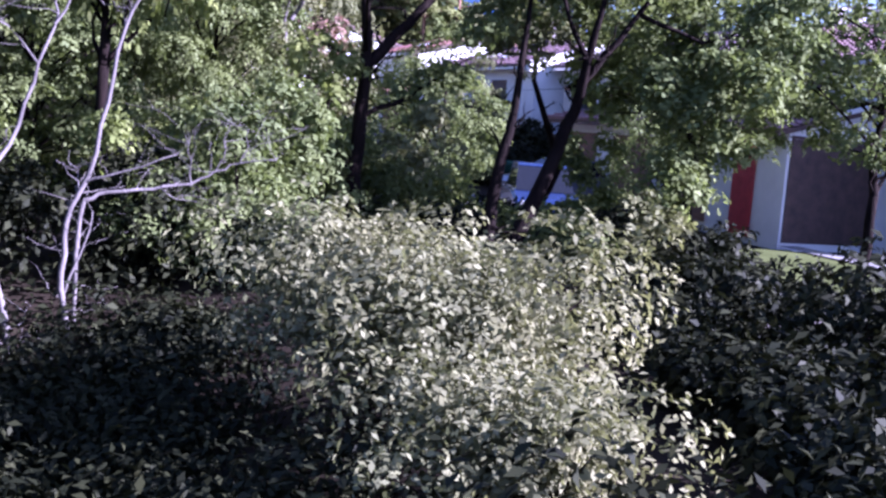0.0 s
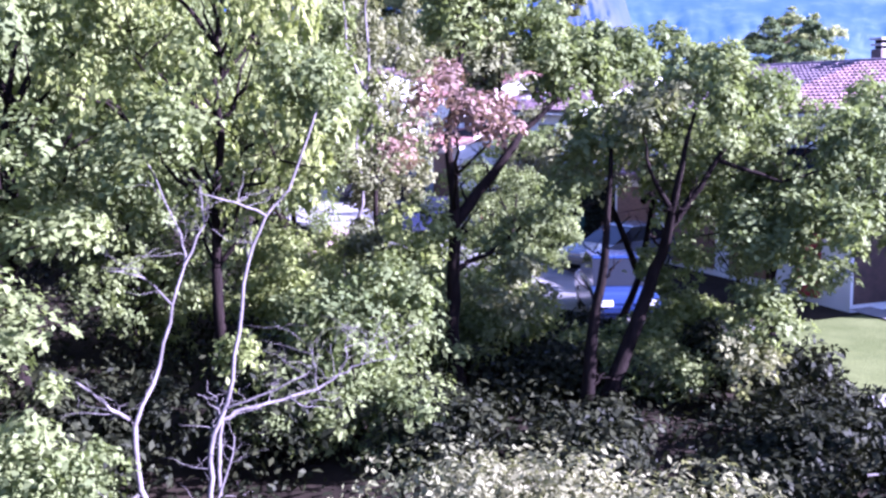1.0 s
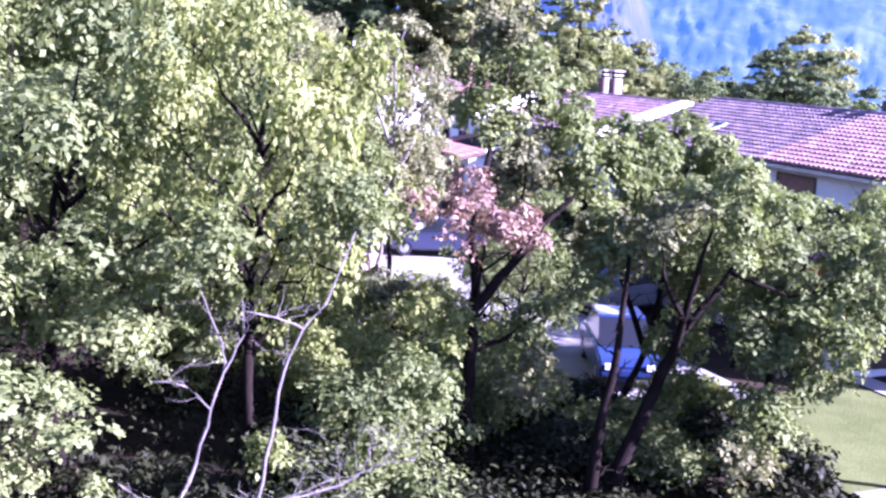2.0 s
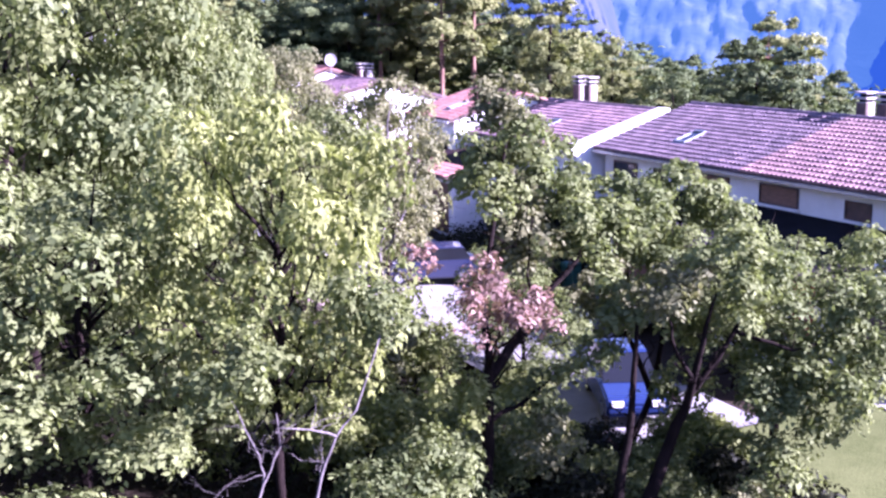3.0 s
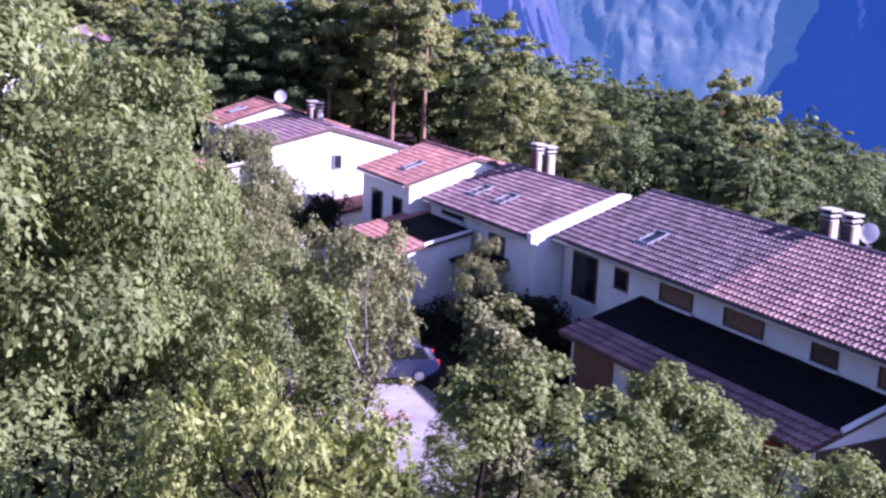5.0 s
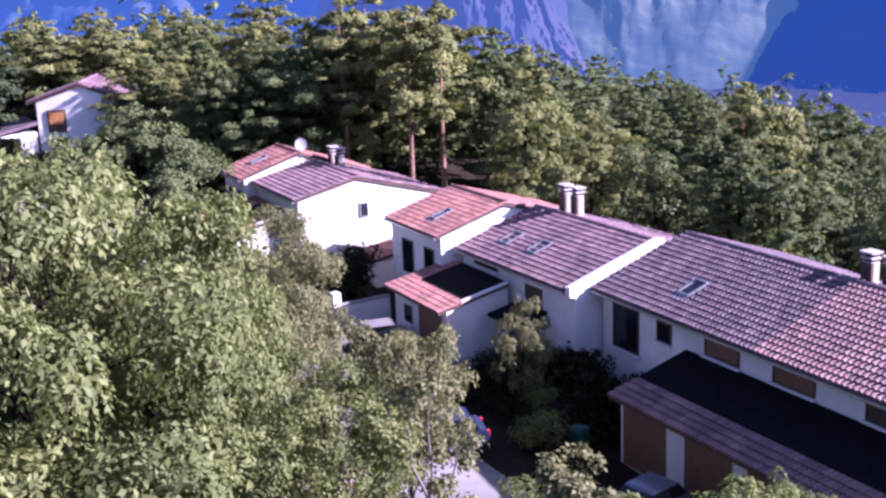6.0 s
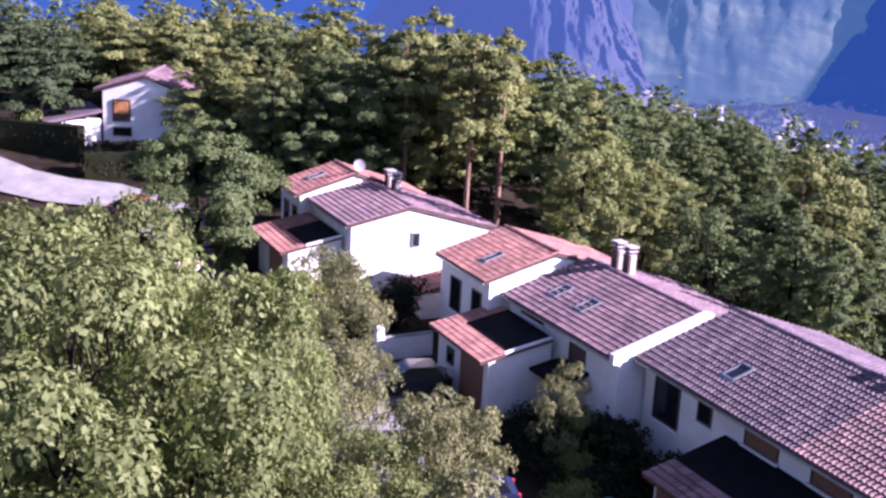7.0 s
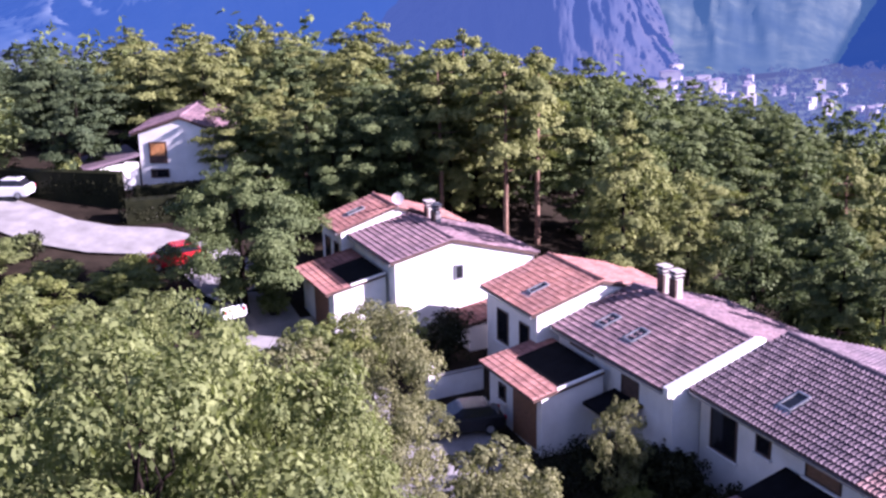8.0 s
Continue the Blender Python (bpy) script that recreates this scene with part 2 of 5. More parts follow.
strip("road", [(16.6, 23.0), (16.6, 45), (16.8, 58), (15.8, 68), (16.2, 75), (15.4, 81), (12.6, 84.4), (9.7, 85.8), (6.9, 88.4), (4.2, 93), (-1, 101), (-10, 112), (-25, 124)], 4.8, CONCRETE, 0.16, "sunlit pale worn road that climbs past the houses", "road")
strip("driveway", [(15.0, 50.0), (21.6, 50.0)], 7.0, CONCRETE, 0.2, "pale concrete driveway in front of a garage", "driveway")
strip("driveway", [(13.5, 67.2), (19.5, 67.2)], 4.4, CONCRETE, 0.2, "pale concrete driveway in front of a garage", "driveway")
LAWN = surface("lawn_turf", (0.065, 0.08, 0.022), (0.1, 0.115, 0.038), 0.8, 0.9, 14, 0.9)
strip("lawn", [(19.6, 17.3), (19.6, 23.4)], 6.2, LAWN, 0.1, "bright sunlit mown lawn before the house", "lawn")
strip("path", [(23.2, 17.3), (23.2, 24.0)], 0.9, CONCRETE, 0.14, "pale paved path along the lawn", "path")


kerb = thing("kerb", "low pale stone kerb along the lawn's edge", "kerb", (16.5, 17.15, ground_at(19, 17.15)), -3)
for k in range(7):
    part("stone", boxes((k * 0.95, k * 0.95 + 0.92, -0.12, 0.12, -0.3, 0.17 + 0.02 * (k % 2))), CONCRETE, kerb, bevel=0.02)


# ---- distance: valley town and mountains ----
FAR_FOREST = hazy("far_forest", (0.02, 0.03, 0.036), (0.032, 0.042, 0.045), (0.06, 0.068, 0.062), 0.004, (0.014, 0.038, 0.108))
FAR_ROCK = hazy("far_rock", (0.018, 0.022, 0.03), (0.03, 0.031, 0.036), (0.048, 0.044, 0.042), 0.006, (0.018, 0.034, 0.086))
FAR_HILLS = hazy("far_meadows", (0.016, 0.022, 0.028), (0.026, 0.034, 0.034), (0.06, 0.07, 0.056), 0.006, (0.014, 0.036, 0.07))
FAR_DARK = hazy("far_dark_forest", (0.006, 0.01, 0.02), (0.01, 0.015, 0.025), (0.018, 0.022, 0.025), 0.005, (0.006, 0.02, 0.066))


def mountain(name, label, base, crest, material, gully, seed):
    """A range: from a line of feet up to a line of crests, both as (bearing, distance, height), cut by gullies."""
    cols, rows = 200, 60
    b0, c0 = np.array(base, float), np.array(crest, float)
    verts, faces = [], []
    for i in range(cols):
        u = b0[0, 0] + (b0[-1, 0] - b0[0, 0]) * i / (cols - 1)
        rb, zb = np.interp(u, b0[:, 0], b0[:, 1]), np.interp(u, b0[:, 0], b0[:, 2])
        rc, zc = np.interp(u, c0[:, 0], c0[:, 1]), np.interp(u, c0[:, 0], c0[:, 2])
        for j in range(rows):
            v = j / (rows - 1)
            cut = gully * math.sin(math.pi * min(1, v * 1.15) ** 0.8) * (0.5 - abs(noise.fractal((u * 0.42 + v * 2.2, v * 2.6 - u * 0.12, seed), 0.7, 2.2, 6)))
            r = rb + (rc - rb) * v ** 0.85 - cut
            z = zb + (zc - zb) * v + 0.12 * cut
            a = radians(u)
            verts.append((r * math.sin(a), r * math.cos(a), z))
    for i in range(cols - 1):
        for j in range(rows - 1):
            k = i * rows + j
            faces.append((k, k + rows, k + rows + 1, k + 1))
    ob = new(name, mesh_of(name, verts, faces, material, True))
    return tagged(ob, label, "mountain", kind="structure")


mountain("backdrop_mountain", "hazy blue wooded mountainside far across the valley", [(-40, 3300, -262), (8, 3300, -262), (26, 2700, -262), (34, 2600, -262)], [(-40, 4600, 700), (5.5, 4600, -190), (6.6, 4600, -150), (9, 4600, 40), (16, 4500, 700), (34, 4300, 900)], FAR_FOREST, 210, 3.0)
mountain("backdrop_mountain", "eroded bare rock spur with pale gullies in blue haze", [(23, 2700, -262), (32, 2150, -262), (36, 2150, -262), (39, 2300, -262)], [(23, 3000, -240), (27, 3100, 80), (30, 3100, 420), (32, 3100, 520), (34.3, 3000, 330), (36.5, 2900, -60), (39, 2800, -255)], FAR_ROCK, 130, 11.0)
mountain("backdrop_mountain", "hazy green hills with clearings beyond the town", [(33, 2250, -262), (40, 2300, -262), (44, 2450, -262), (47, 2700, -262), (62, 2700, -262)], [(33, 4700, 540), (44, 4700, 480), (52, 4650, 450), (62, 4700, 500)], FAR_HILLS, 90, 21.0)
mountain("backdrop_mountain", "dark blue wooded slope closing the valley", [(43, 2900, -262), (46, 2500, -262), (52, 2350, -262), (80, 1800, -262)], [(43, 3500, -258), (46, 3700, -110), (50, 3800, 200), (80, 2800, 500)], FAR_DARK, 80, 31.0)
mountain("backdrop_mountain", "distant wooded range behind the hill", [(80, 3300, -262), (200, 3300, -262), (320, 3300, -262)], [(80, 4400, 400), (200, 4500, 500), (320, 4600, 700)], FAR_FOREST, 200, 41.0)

# Town walls and roofs carry the same painted haze glow.
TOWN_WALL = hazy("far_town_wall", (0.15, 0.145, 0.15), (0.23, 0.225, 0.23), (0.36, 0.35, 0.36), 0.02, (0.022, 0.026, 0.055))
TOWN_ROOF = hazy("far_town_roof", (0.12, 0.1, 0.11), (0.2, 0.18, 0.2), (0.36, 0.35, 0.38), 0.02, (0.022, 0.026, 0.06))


def town():
    rng = random.Random(5)
    for k in range(66):
        if k < 36:
            u, r, w, d, h = rng.gauss(38.4, 1.4), rng.uniform(1950, 2350), rng.uniform(9, 26), rng.uniform(8, 11), rng.uniform(5, 14)
            if k < 12:
                w, h = rng.uniform(22, 42), rng.uniform(12, 22)
        else:
            u, r, w, d, h = rng.uniform(40, 50), rng.uniform(1900, 2300), rng.uniform(8, 30), rng.uniform(8, 11), rng.uniform(4, 7)
        a = radians(u)
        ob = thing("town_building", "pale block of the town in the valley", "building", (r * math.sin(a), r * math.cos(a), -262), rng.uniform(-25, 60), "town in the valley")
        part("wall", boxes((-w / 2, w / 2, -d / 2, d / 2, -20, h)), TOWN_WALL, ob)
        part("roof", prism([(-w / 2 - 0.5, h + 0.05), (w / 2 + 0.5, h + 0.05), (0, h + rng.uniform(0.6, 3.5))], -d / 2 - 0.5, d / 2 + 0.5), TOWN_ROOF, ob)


town()


def valley_trees():
    """Clumps of trees and hedgerows between the houses of the valley."""
    rng = np.random.default_rng(44)
    n = 800
    u, r = np.radians(rng.uniform(33, 56, n)), rng.uniform(1650, 3000, n)
    cs = np.stack([r * np.sin(u), r * np.cos(u), np.full(n, -258.0)], 1)
    rs = np.stack([rng.uniform(5, 22, n), rng.uniform(5, 14, n), rng.uniform(4, 8, n)], 1)
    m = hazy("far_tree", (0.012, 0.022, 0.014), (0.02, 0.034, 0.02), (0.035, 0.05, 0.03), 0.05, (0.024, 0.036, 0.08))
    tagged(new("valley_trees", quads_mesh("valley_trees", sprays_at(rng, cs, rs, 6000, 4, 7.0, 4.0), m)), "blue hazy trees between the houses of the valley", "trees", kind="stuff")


# ---- trees ----
def tube(verts, faces, path, radii, sides=7):
    """Adds a tapered tube along a path."""
    start = len(verts)
    n = len(path)
    for i in range(n):
        p = Vector(path[i])
        d = (Vector(path[min(i + 1, n - 1)]) - Vector(path[max(i - 1, 0)])).normalized()
        a = d.orthogonal().normalized()
        b = d.cross(a)
        for k in range(sides):
            t = 2 * math.pi * k / sides
            verts.append(tuple(p + (a * math.cos(t) + b * math.sin(t)) * radii[i]))
    for i in range(n - 1):
        for k in range(sides):
            q = (k + 1) % sides
            faces.append((start + i * sides + k, start + i * sides + q, start + (i + 1) * sides + q, start + (i + 1) * sides + k))
    faces.append(tuple(start + (n - 1) * sides + k for k in range(sides)))


def crooked(rng, a, b, bend, n=6):
    """A path from a to b with a few kinks and a slight rise."""
    a, b = Vector(a), Vector(b)
    out = []
    for i in range(n):
        u = i / (n - 1)
        p = a.lerp(b, u)
        if 0 < i < n - 1:
            p += Vector((rng.uniform(-1, 1), rng.uniform(-1, 1), rng.uniform(-0.5, 1))) * bend
        out.append(tuple(p))
    return out


def leaves_at(rng, centres, radii, count, size, aspect=0.55, up=0.5, shell=0.55):
    """Kite-shaped leaves strewn through round clumps, thicker towards the outside: n x 4 x 3."""
    centres, radii = np.asarray(centres), np.asarray(radii)
    w = radii[:, 0] * radii[:, 1]
    pick = rng.choice(len(centres), count, p=w / w.sum())
    way = rng.normal(size=(count, 3))
    way /= np.linalg.norm(way, axis=1)[:, None]
    far = shell + (1 - shell) * rng.random(count) ** 0.6
    lump = 1 + 0.22 * np.sin(way[:, 0] * 5 + pick) * np.sin(way[:, 1] * 4 + pick * 2) * np.cos(way[:, 2] * 5)
    p = centres[pick] + way * radii[pick] * (far * lump)[:, None]
    n = way + rng.normal(scale=0.65, size=(count, 3)) + (0, 0, up)
    n /= np.linalg.norm(n, axis=1)[:, None]
    a = np.cross(n, rng.normal(size=(count, 3)))
    a /= np.linalg.norm(a, axis=1)[:, None]
    b = np.cross(n, a)
    s = (size * (0.6 + 0.8 * rng.random(count)))[:, None]
    return np.stack([p - a * s * 0.5, p + b * s * aspect * 0.5 + n * s * 0.12, p + a * s * 0.5, p - b * s * aspect * 0.5 + n * s * 0.12], 1)


def sprays_at(rng, centres, radii, sprays, per, size, wide, aspect=0.6, up=0.8, unrest=0.3):
    """Leaves in small tilted sprays that sit on the outside of round lobes, with gaps between: n x 4 x 3."""
    centres, radii = np.asarray(centres), np.asarray(radii)
    w = radii[:, 0] * radii[:, 1]
    pick = rng.choice(len(centres), sprays, p=w / w.sum())
    way = rng.normal(size=(sprays, 3))
    way[:, 2] += 0.35
    way /= np.linalg.norm(way, axis=1)[:, None]
    far = 0.45 + 0.6 * rng.random(sprays) ** 0.55
    mid = centres[pick] + way * radii[pick] * far[:, None]
    face = way + (0, 0, up) + rng.normal(scale=0.35, size=(sprays, 3))
    face /= np.linalg.norm(face, axis=1)[:, None]
    side = np.cross(face, rng.normal(size=(sprays, 3)))
    side /= np.linalg.norm(side, axis=1)[:, None]
    other = np.cross(face, side)
    reach = wide * rng.uniform(0.6, 1.4, sprays)
    k = np.repeat(np.arange(sprays), per)
    m = len(k)
    a, q = rng.uniform(0, 2 * np.pi, m), rng.random(m) ** 0.6
    out = side[k] * np.cos(a)[:, None] + other[k] * np.sin(a)[:, None]
    p = mid[k] + out * (q * reach[k])[:, None] - face[k] * (0.45 * q * q * reach[k])[:, None] + rng.normal(scale=0.04, size=(m, 3))
    n = face[k] + out * (0.5 * q)[:, None] + rng.normal(scale=unrest, size=(m, 3))
    n /= np.linalg.norm(n, axis=1)[:, None]
    t = out - n * np.sum(out * n, 1)[:, None] + rng.normal(scale=0.3, size=(m, 3))
    t /= np.linalg.norm(t, axis=1)[:, None]
    b = np.cross(n, t)
    s = (size * (0.65 + 0.7 * rng.random(m)))[:, None]
    return np.stack([p - t * s * 0.5, p + b * s * aspect * 0.5 + n * s * 0.1, p + t * s * 0.5, p - b * s * aspect * 0.5 + n * s * 0.1], 1)


valley_trees()


def broadleaf(seed, height, spread, bare, leaf_count, leaf, trunk_r, clumps=38, squash=0.85, limbs=18, wide=0.34, unrest=0.3):
    """Meshes of a broad-leaved tree: a forked trunk with limbs, and a crown of clumps of leaves with gaps."""
    rng, r2 = np.random.default_rng(seed), random.Random(seed)
    verts, faces = [], []
    fork = (r2.uniform(-0.25, 0.25), r2.uniform(-0.25, 0.25), height * bare)
    top = (r2.uniform(-0.5, 0.5), r2.uniform(-0.5, 0.5), height * 0.9)
    tube(verts, faces, crooked(r2, (0, 0, -0.3), fork, 0.07), [trunk_r * v for v in (1.35, 1.05, 0.95, 0.9, 0.85, 0.8)], 9)
    tube(verts, faces, crooked(r2, fork, top, 0.2, 7), [trunk_r * v for v in (0.8, 0.68, 0.55, 0.42, 0.3, 0.18, 0.08)])
    mid, rz = height * (bare + 1) / 2, height * (1 - bare) / 2 * squash
    centres, radii = [], []
    while len(centres) < clumps:
        d = rng.normal(size=3)
        d /= np.linalg.norm(d)
        far = rng.uniform(0.25, 1.0) ** 0.5 * (1 + 0.3 * noise.noise((d[0] * 1.6 + seed, d[1] * 1.6, d[2] * 1.6)))
        c = d * (spread, spread, rz) * far * 0.88 + (0, 0, mid)
        q = rng.uniform(0.16, 0.33) * spread * (1.15 - 0.3 * far)
        if c[2] < height * bare or any(np.linalg.norm(c - e) < 0.8 * (q + r[0]) for e, r in zip(centres, radii)) and rng.random() < 0.94:
            continue
        centres.append(c)
        radii.append((q, q * rng.uniform(0.85, 1.2), q * rng.uniform(0.5, 0.75)))
    order = sorted(range(clumps), key=lambda i: -radii[i][0])
    for i in order[:limbs]:
        c = centres[i]
        u = min(0.85, max(0.0, (c[2] - fork[2]) / (top[2] - fork[2]) - 0.3))
        s = tuple(fork[k] + (top[k] - fork[k]) * u for k in range(3))
        w = trunk_r * r2.uniform(0.28, 0.5) * (1 - 0.5 * u)
        tube(verts, faces, crooked(r2, s, c, 0.22, 6), [w * v for v in (1, 0.85, 0.65, 0.5, 0.3, 0.12)], 6)
        for _ in range(2):
            e = c + rng.normal(size=3) * np.array(radii[i]) * 0.8
            tube(verts, faces, crooked(r2, tuple(c * 0.75 + np.array(s) * 0.25), e, 0.1, 4), [w * v for v in (0.45, 0.3, 0.2, 0.06)], 5)
    return mesh_of("trunk", verts, faces, None, True), sprays_at(rng, centres, radii, leaf_count // 14, 14, leaf, wide, unrest=unrest)


def plant(name, label, category, trunk, crown, bark, green, at, turn=0.0, size=1.0, group="", tall=1.0):
    x, y = at
    ob = thing(name, label, category, (x, y, ground_at(x, y) - 0.05), turn, group)
    ob.scale = (size, size, size * tall)
    if trunk:
        me = trunk.copy()
        me.materials.clear()
        me.materials.append(bark)
        under(new("trunk", me), ob)
    me = (tris_mesh if crown.shape[1] == 3 else quads_mesh)("crown", crown, green)
    under(new("crown", me), ob)
    return ob


OAKS = [broadleaf(11 + k, 10.0, 4.2, 0.16, 28000, 0.155, 0.17, 54, 0.98, 18, 0.38, 0.26) for k in range(3)] + [broadleaf(21, 10.0, 4.2, 0.12, 9000, 0.32, 0.17, 44, 0.98, 12, 0.4), broadleaf(25, 10.0, 4.2, 0.3, 13500, 0.18, 0.17, 40, 0.98, 22, 0.27), broadleaf(27, 10.0, 4.2, 0.1, 14000, 0.18, 0.15, 42, 0.98, 18, 0.28)]
oak_made = {}


def oak(kind, green, at, top, reach, turn=0.0, label="broad oak with a dense sunlit green crown", name="oak_tree", bark=BARK):
    """An oak whose crown reaches the height top (absolute) and the radius reach."""
    x, y = at
    g = ground_at(x, y) - 0.05
    size = reach / 4.2
    key = (kind, green.name, bark.name)
    if key not in oak_made:
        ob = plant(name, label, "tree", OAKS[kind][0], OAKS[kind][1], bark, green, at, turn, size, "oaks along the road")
        oak_made[key] = ob
    else:
        ob = copy_thing(oak_made[key], pose(x, y, g, 0, 0, turn))
        ob["label"] = label
    ob.scale = (size, size, (top - g) / 10.0)
    return ob


YELLOWISH = "oak with a yellow-green sunlit crown beside the road"
TALL = "tall oak with a dense sunlit green crown"
SMALL = "small rounded oak beside the road"
LIGHT = "oak with a light green sunlit crown"
oak(4, OAK, (0.6, 21.8), 12.8, 3.9, 20, LIGHT)
oak(4, OAK_YELLOW, (3.9, 20.0), 14.3, 2.9, 80, YELLOWISH)
oak(5, OAK, (-2.0, 19.6), 10.2, 3.8, 140, LIGHT)
oak(2, OAK, (-3.2, 27.0), 15.5, 5.2, 200, TALL)
oak(0, OAK, (1.0, 32.6), 20.8, 5.8, 250, TALL)
oak(1, OAK, (4.8, 33.6), 18.4, 3.8, 310, TALL)
oak(2, OAK, (4.0, 37.2), 19.2, 3.2, 75, TALL)
oak(0, OAK, (7.6, 36.6), 15.6, 2.7, 190, TALL)
oak(2, OAK, (9.6, 33.8), 12.6, 3.0, 30, "rounded oak beside the parked cars")
oak(4, OAK_BROWN, (12.7, 34.2), 13.5, 2.3, 130, "slender oak with a turning olive-brown crown")
oak(0, OAK, (-8.0, 36.0), 20.0, 6.0, 90, TALL)
oak(4, OAK, (16.0, 19.5), 10.4, 3.4, 330, "small oak on the lawn's edge")
oak(4, OAK, (18.4, 16.8), 10.7, 3.0, 130, "oak leaning over the lawn's edge")
oak(5, OAK, (13.6, 27.2), 9.2, 2.4, 15, "bushy young oak beside the road")
oak(5, OAK, (3.6, 26.4), 10.6, 3.0, 120, "bushy young oak in the thicket")
oak(5, OAK, (-6.0, 24.0), 12.0, 4.0, 75, LIGHT)
oak(5, OAK, (20.4, 26.0), 8.8, 2.1, 275, "small bushy oak before the long garage")
oak(1, OAK_BROWN, (14.2, 47.0), 14.3, 3.0, 45, "slender oak with a turning olive-brown crown")
oak(1, OAK, (8.0, 43.5), 12.4, 3.3, 105, SMALL)
oak(2, OAK, (3.0, 43.0), 14.6, 4.8, 165, SMALL)
oak(3, OAK, (-3.5, 47.0), 15.5, 5.2, 225, TALL)
oak(3, OAK, (4.5, 54.0), 13.2, 4.6, 285, SMALL)
oak(3, OAK_BROWN, (10.0, 53.0), 10.4, 3.0, 345, SMALL)
oak(3, OAK, (-3.0, 59.0), 13.5, 4.8, 55, SMALL)
oak(3, OAK, (11.0, 61.5), 9.2, 2.8, 115, SMALL)
oak(3, OAK, (5.0, 62.0), 11.6, 3.8, 175, SMALL)
oak(3, OAK, (1.0, 66.5), 12.0, 3.8, 20, SMALL)
oak(3, OAK, (8.2, 68.0), 10.0, 3.4, 70, SMALL)
oak(3, OAK, (-4.0, 71.0), 13.0, 4.4, 130, SMALL)
oak(3, OAK_YELLOW, (3.4, 74.5), 9.9, 3.2, 190, SMALL)
oak(3, OAK, (-1.5, 79.0), 10.8, 3.4, 250, SMALL)
oak(3, OAK_YELLOW, (9.0, 75.5), 9.4, 2.8, 310, SMALL)
oak(3, OAK_BROWN, (13.4, 57.0), 9.7, 2.7, 95, SMALL)
oak(3, OAK_YELLOW, (19.0, 60.6), 9.1, 2.2, 205, "small yellow-green oak before the blank gable")
oak(3, OAK, (21.3, 61.0), 8.9, 1.7, 265, "small oak before the blank gable")
oak(3, OAK_YELLOW, (17.6, 61.6), 8.9, 2.0, 85, "small yellow-green oak before the blank gable")
oak(3, OAK, (15.6, 60.6), 9.2, 2.0, 300, SMALL)
oak(3, OAK, (1.6, 82.6), 10.4, 3.0, 100, SMALL)
oak(3, OAK_YELLOW, (-3.4, 86.0), 11.6, 3.4, 160, SMALL)
oak(3, OAK, (5.4, 79.4), 9.4, 2.0, 220, SMALL)
oak(3, OAK_BROWN, (-8.0, 79.0), 12.6, 4.0, 280, SMALL)
oak(3, OAK, (20.6, 89.8), 11.6, 2.2, 340, "young tree before the detached house")
oak(5, OAK, (15.6, 31.4), 7.8, 1.8, 190, "bushy young oak beside the parked cars")
oak(3, OAK_BROWN, (16.6, 42.4), 9.6, 2.5, 35, "small oak with a turning olive-brown crown")
oak(1, OAK_BROWN, (10.6, 39.2), 13.8, 2.4, 235, "slender oak with a turning olive-brown crown")
oak(5, OAK_BROWN, (24.5, 43.6), 8.2, 1.1, 60, "narrow young tree with a pale olive crown beside the wall")
oak(5, OAK_BROWN, (23.3, 43.2), 9.7, 1.35, 10, "narrow young tree with a pale olive crown beside the wall")


def pads_at(rng, pads, count, leaf, aspect=0.4):
    """Needle tufts strewn in soft domed pads, each (centre, radius), looser at the rims: n x 3 x 3."""
    c, r = np.array([p[0] for p in pads]), np.array([p[1] for p in pads])
    pick = rng.choice(len(c), count, p=r ** 2 / (r ** 2).sum())
    a, q = rng.uniform(0, 2 * np.pi, count), rng.random(count) ** 0.55
    ragged = 1 + 0.3 * np.sin(3 * a + pick * 1.7) * np.cos(2 * a + pick)
    out = np.stack([np.cos(a), np.sin(a), np.zeros(count)], 1)
    p = c[pick] + out * (q * ragged * r[pick])[:, None]
    p[:, 2] += 0.25 * r[pick] * (1 - 1.7 * q * q) + rng.normal(size=count) * (0.05 + 0.11 * r[pick])
    around = c[pick] * (1, 1, 0)
    around /= 0.6 + np.linalg.norm(around, axis=1)[:, None]
    n = around * 0.8 + out * (0.5 * q)[:, None] + (0, 0, 0.7) + rng.normal(scale=0.42, size=(count, 3))
    n /= np.linalg.norm(n, axis=1)[:, None]
    t = out + (0, 0, 0.3) + rng.normal(scale=0.6, size=(count, 3))
    t -= n * np.sum(t * n, 1)[:, None]
    t /= np.linalg.norm(t, axis=1)[:, None]
    b = np.cross(n, t)
    s = (leaf * (0.65 + 0.7 * rng.random(count)))[:, None]
    return np.stack([p + t * s * 0.6, p - t * s * 0.4 + b * s * aspect, p - t * s * 0.4 - b * s * aspect], 1)


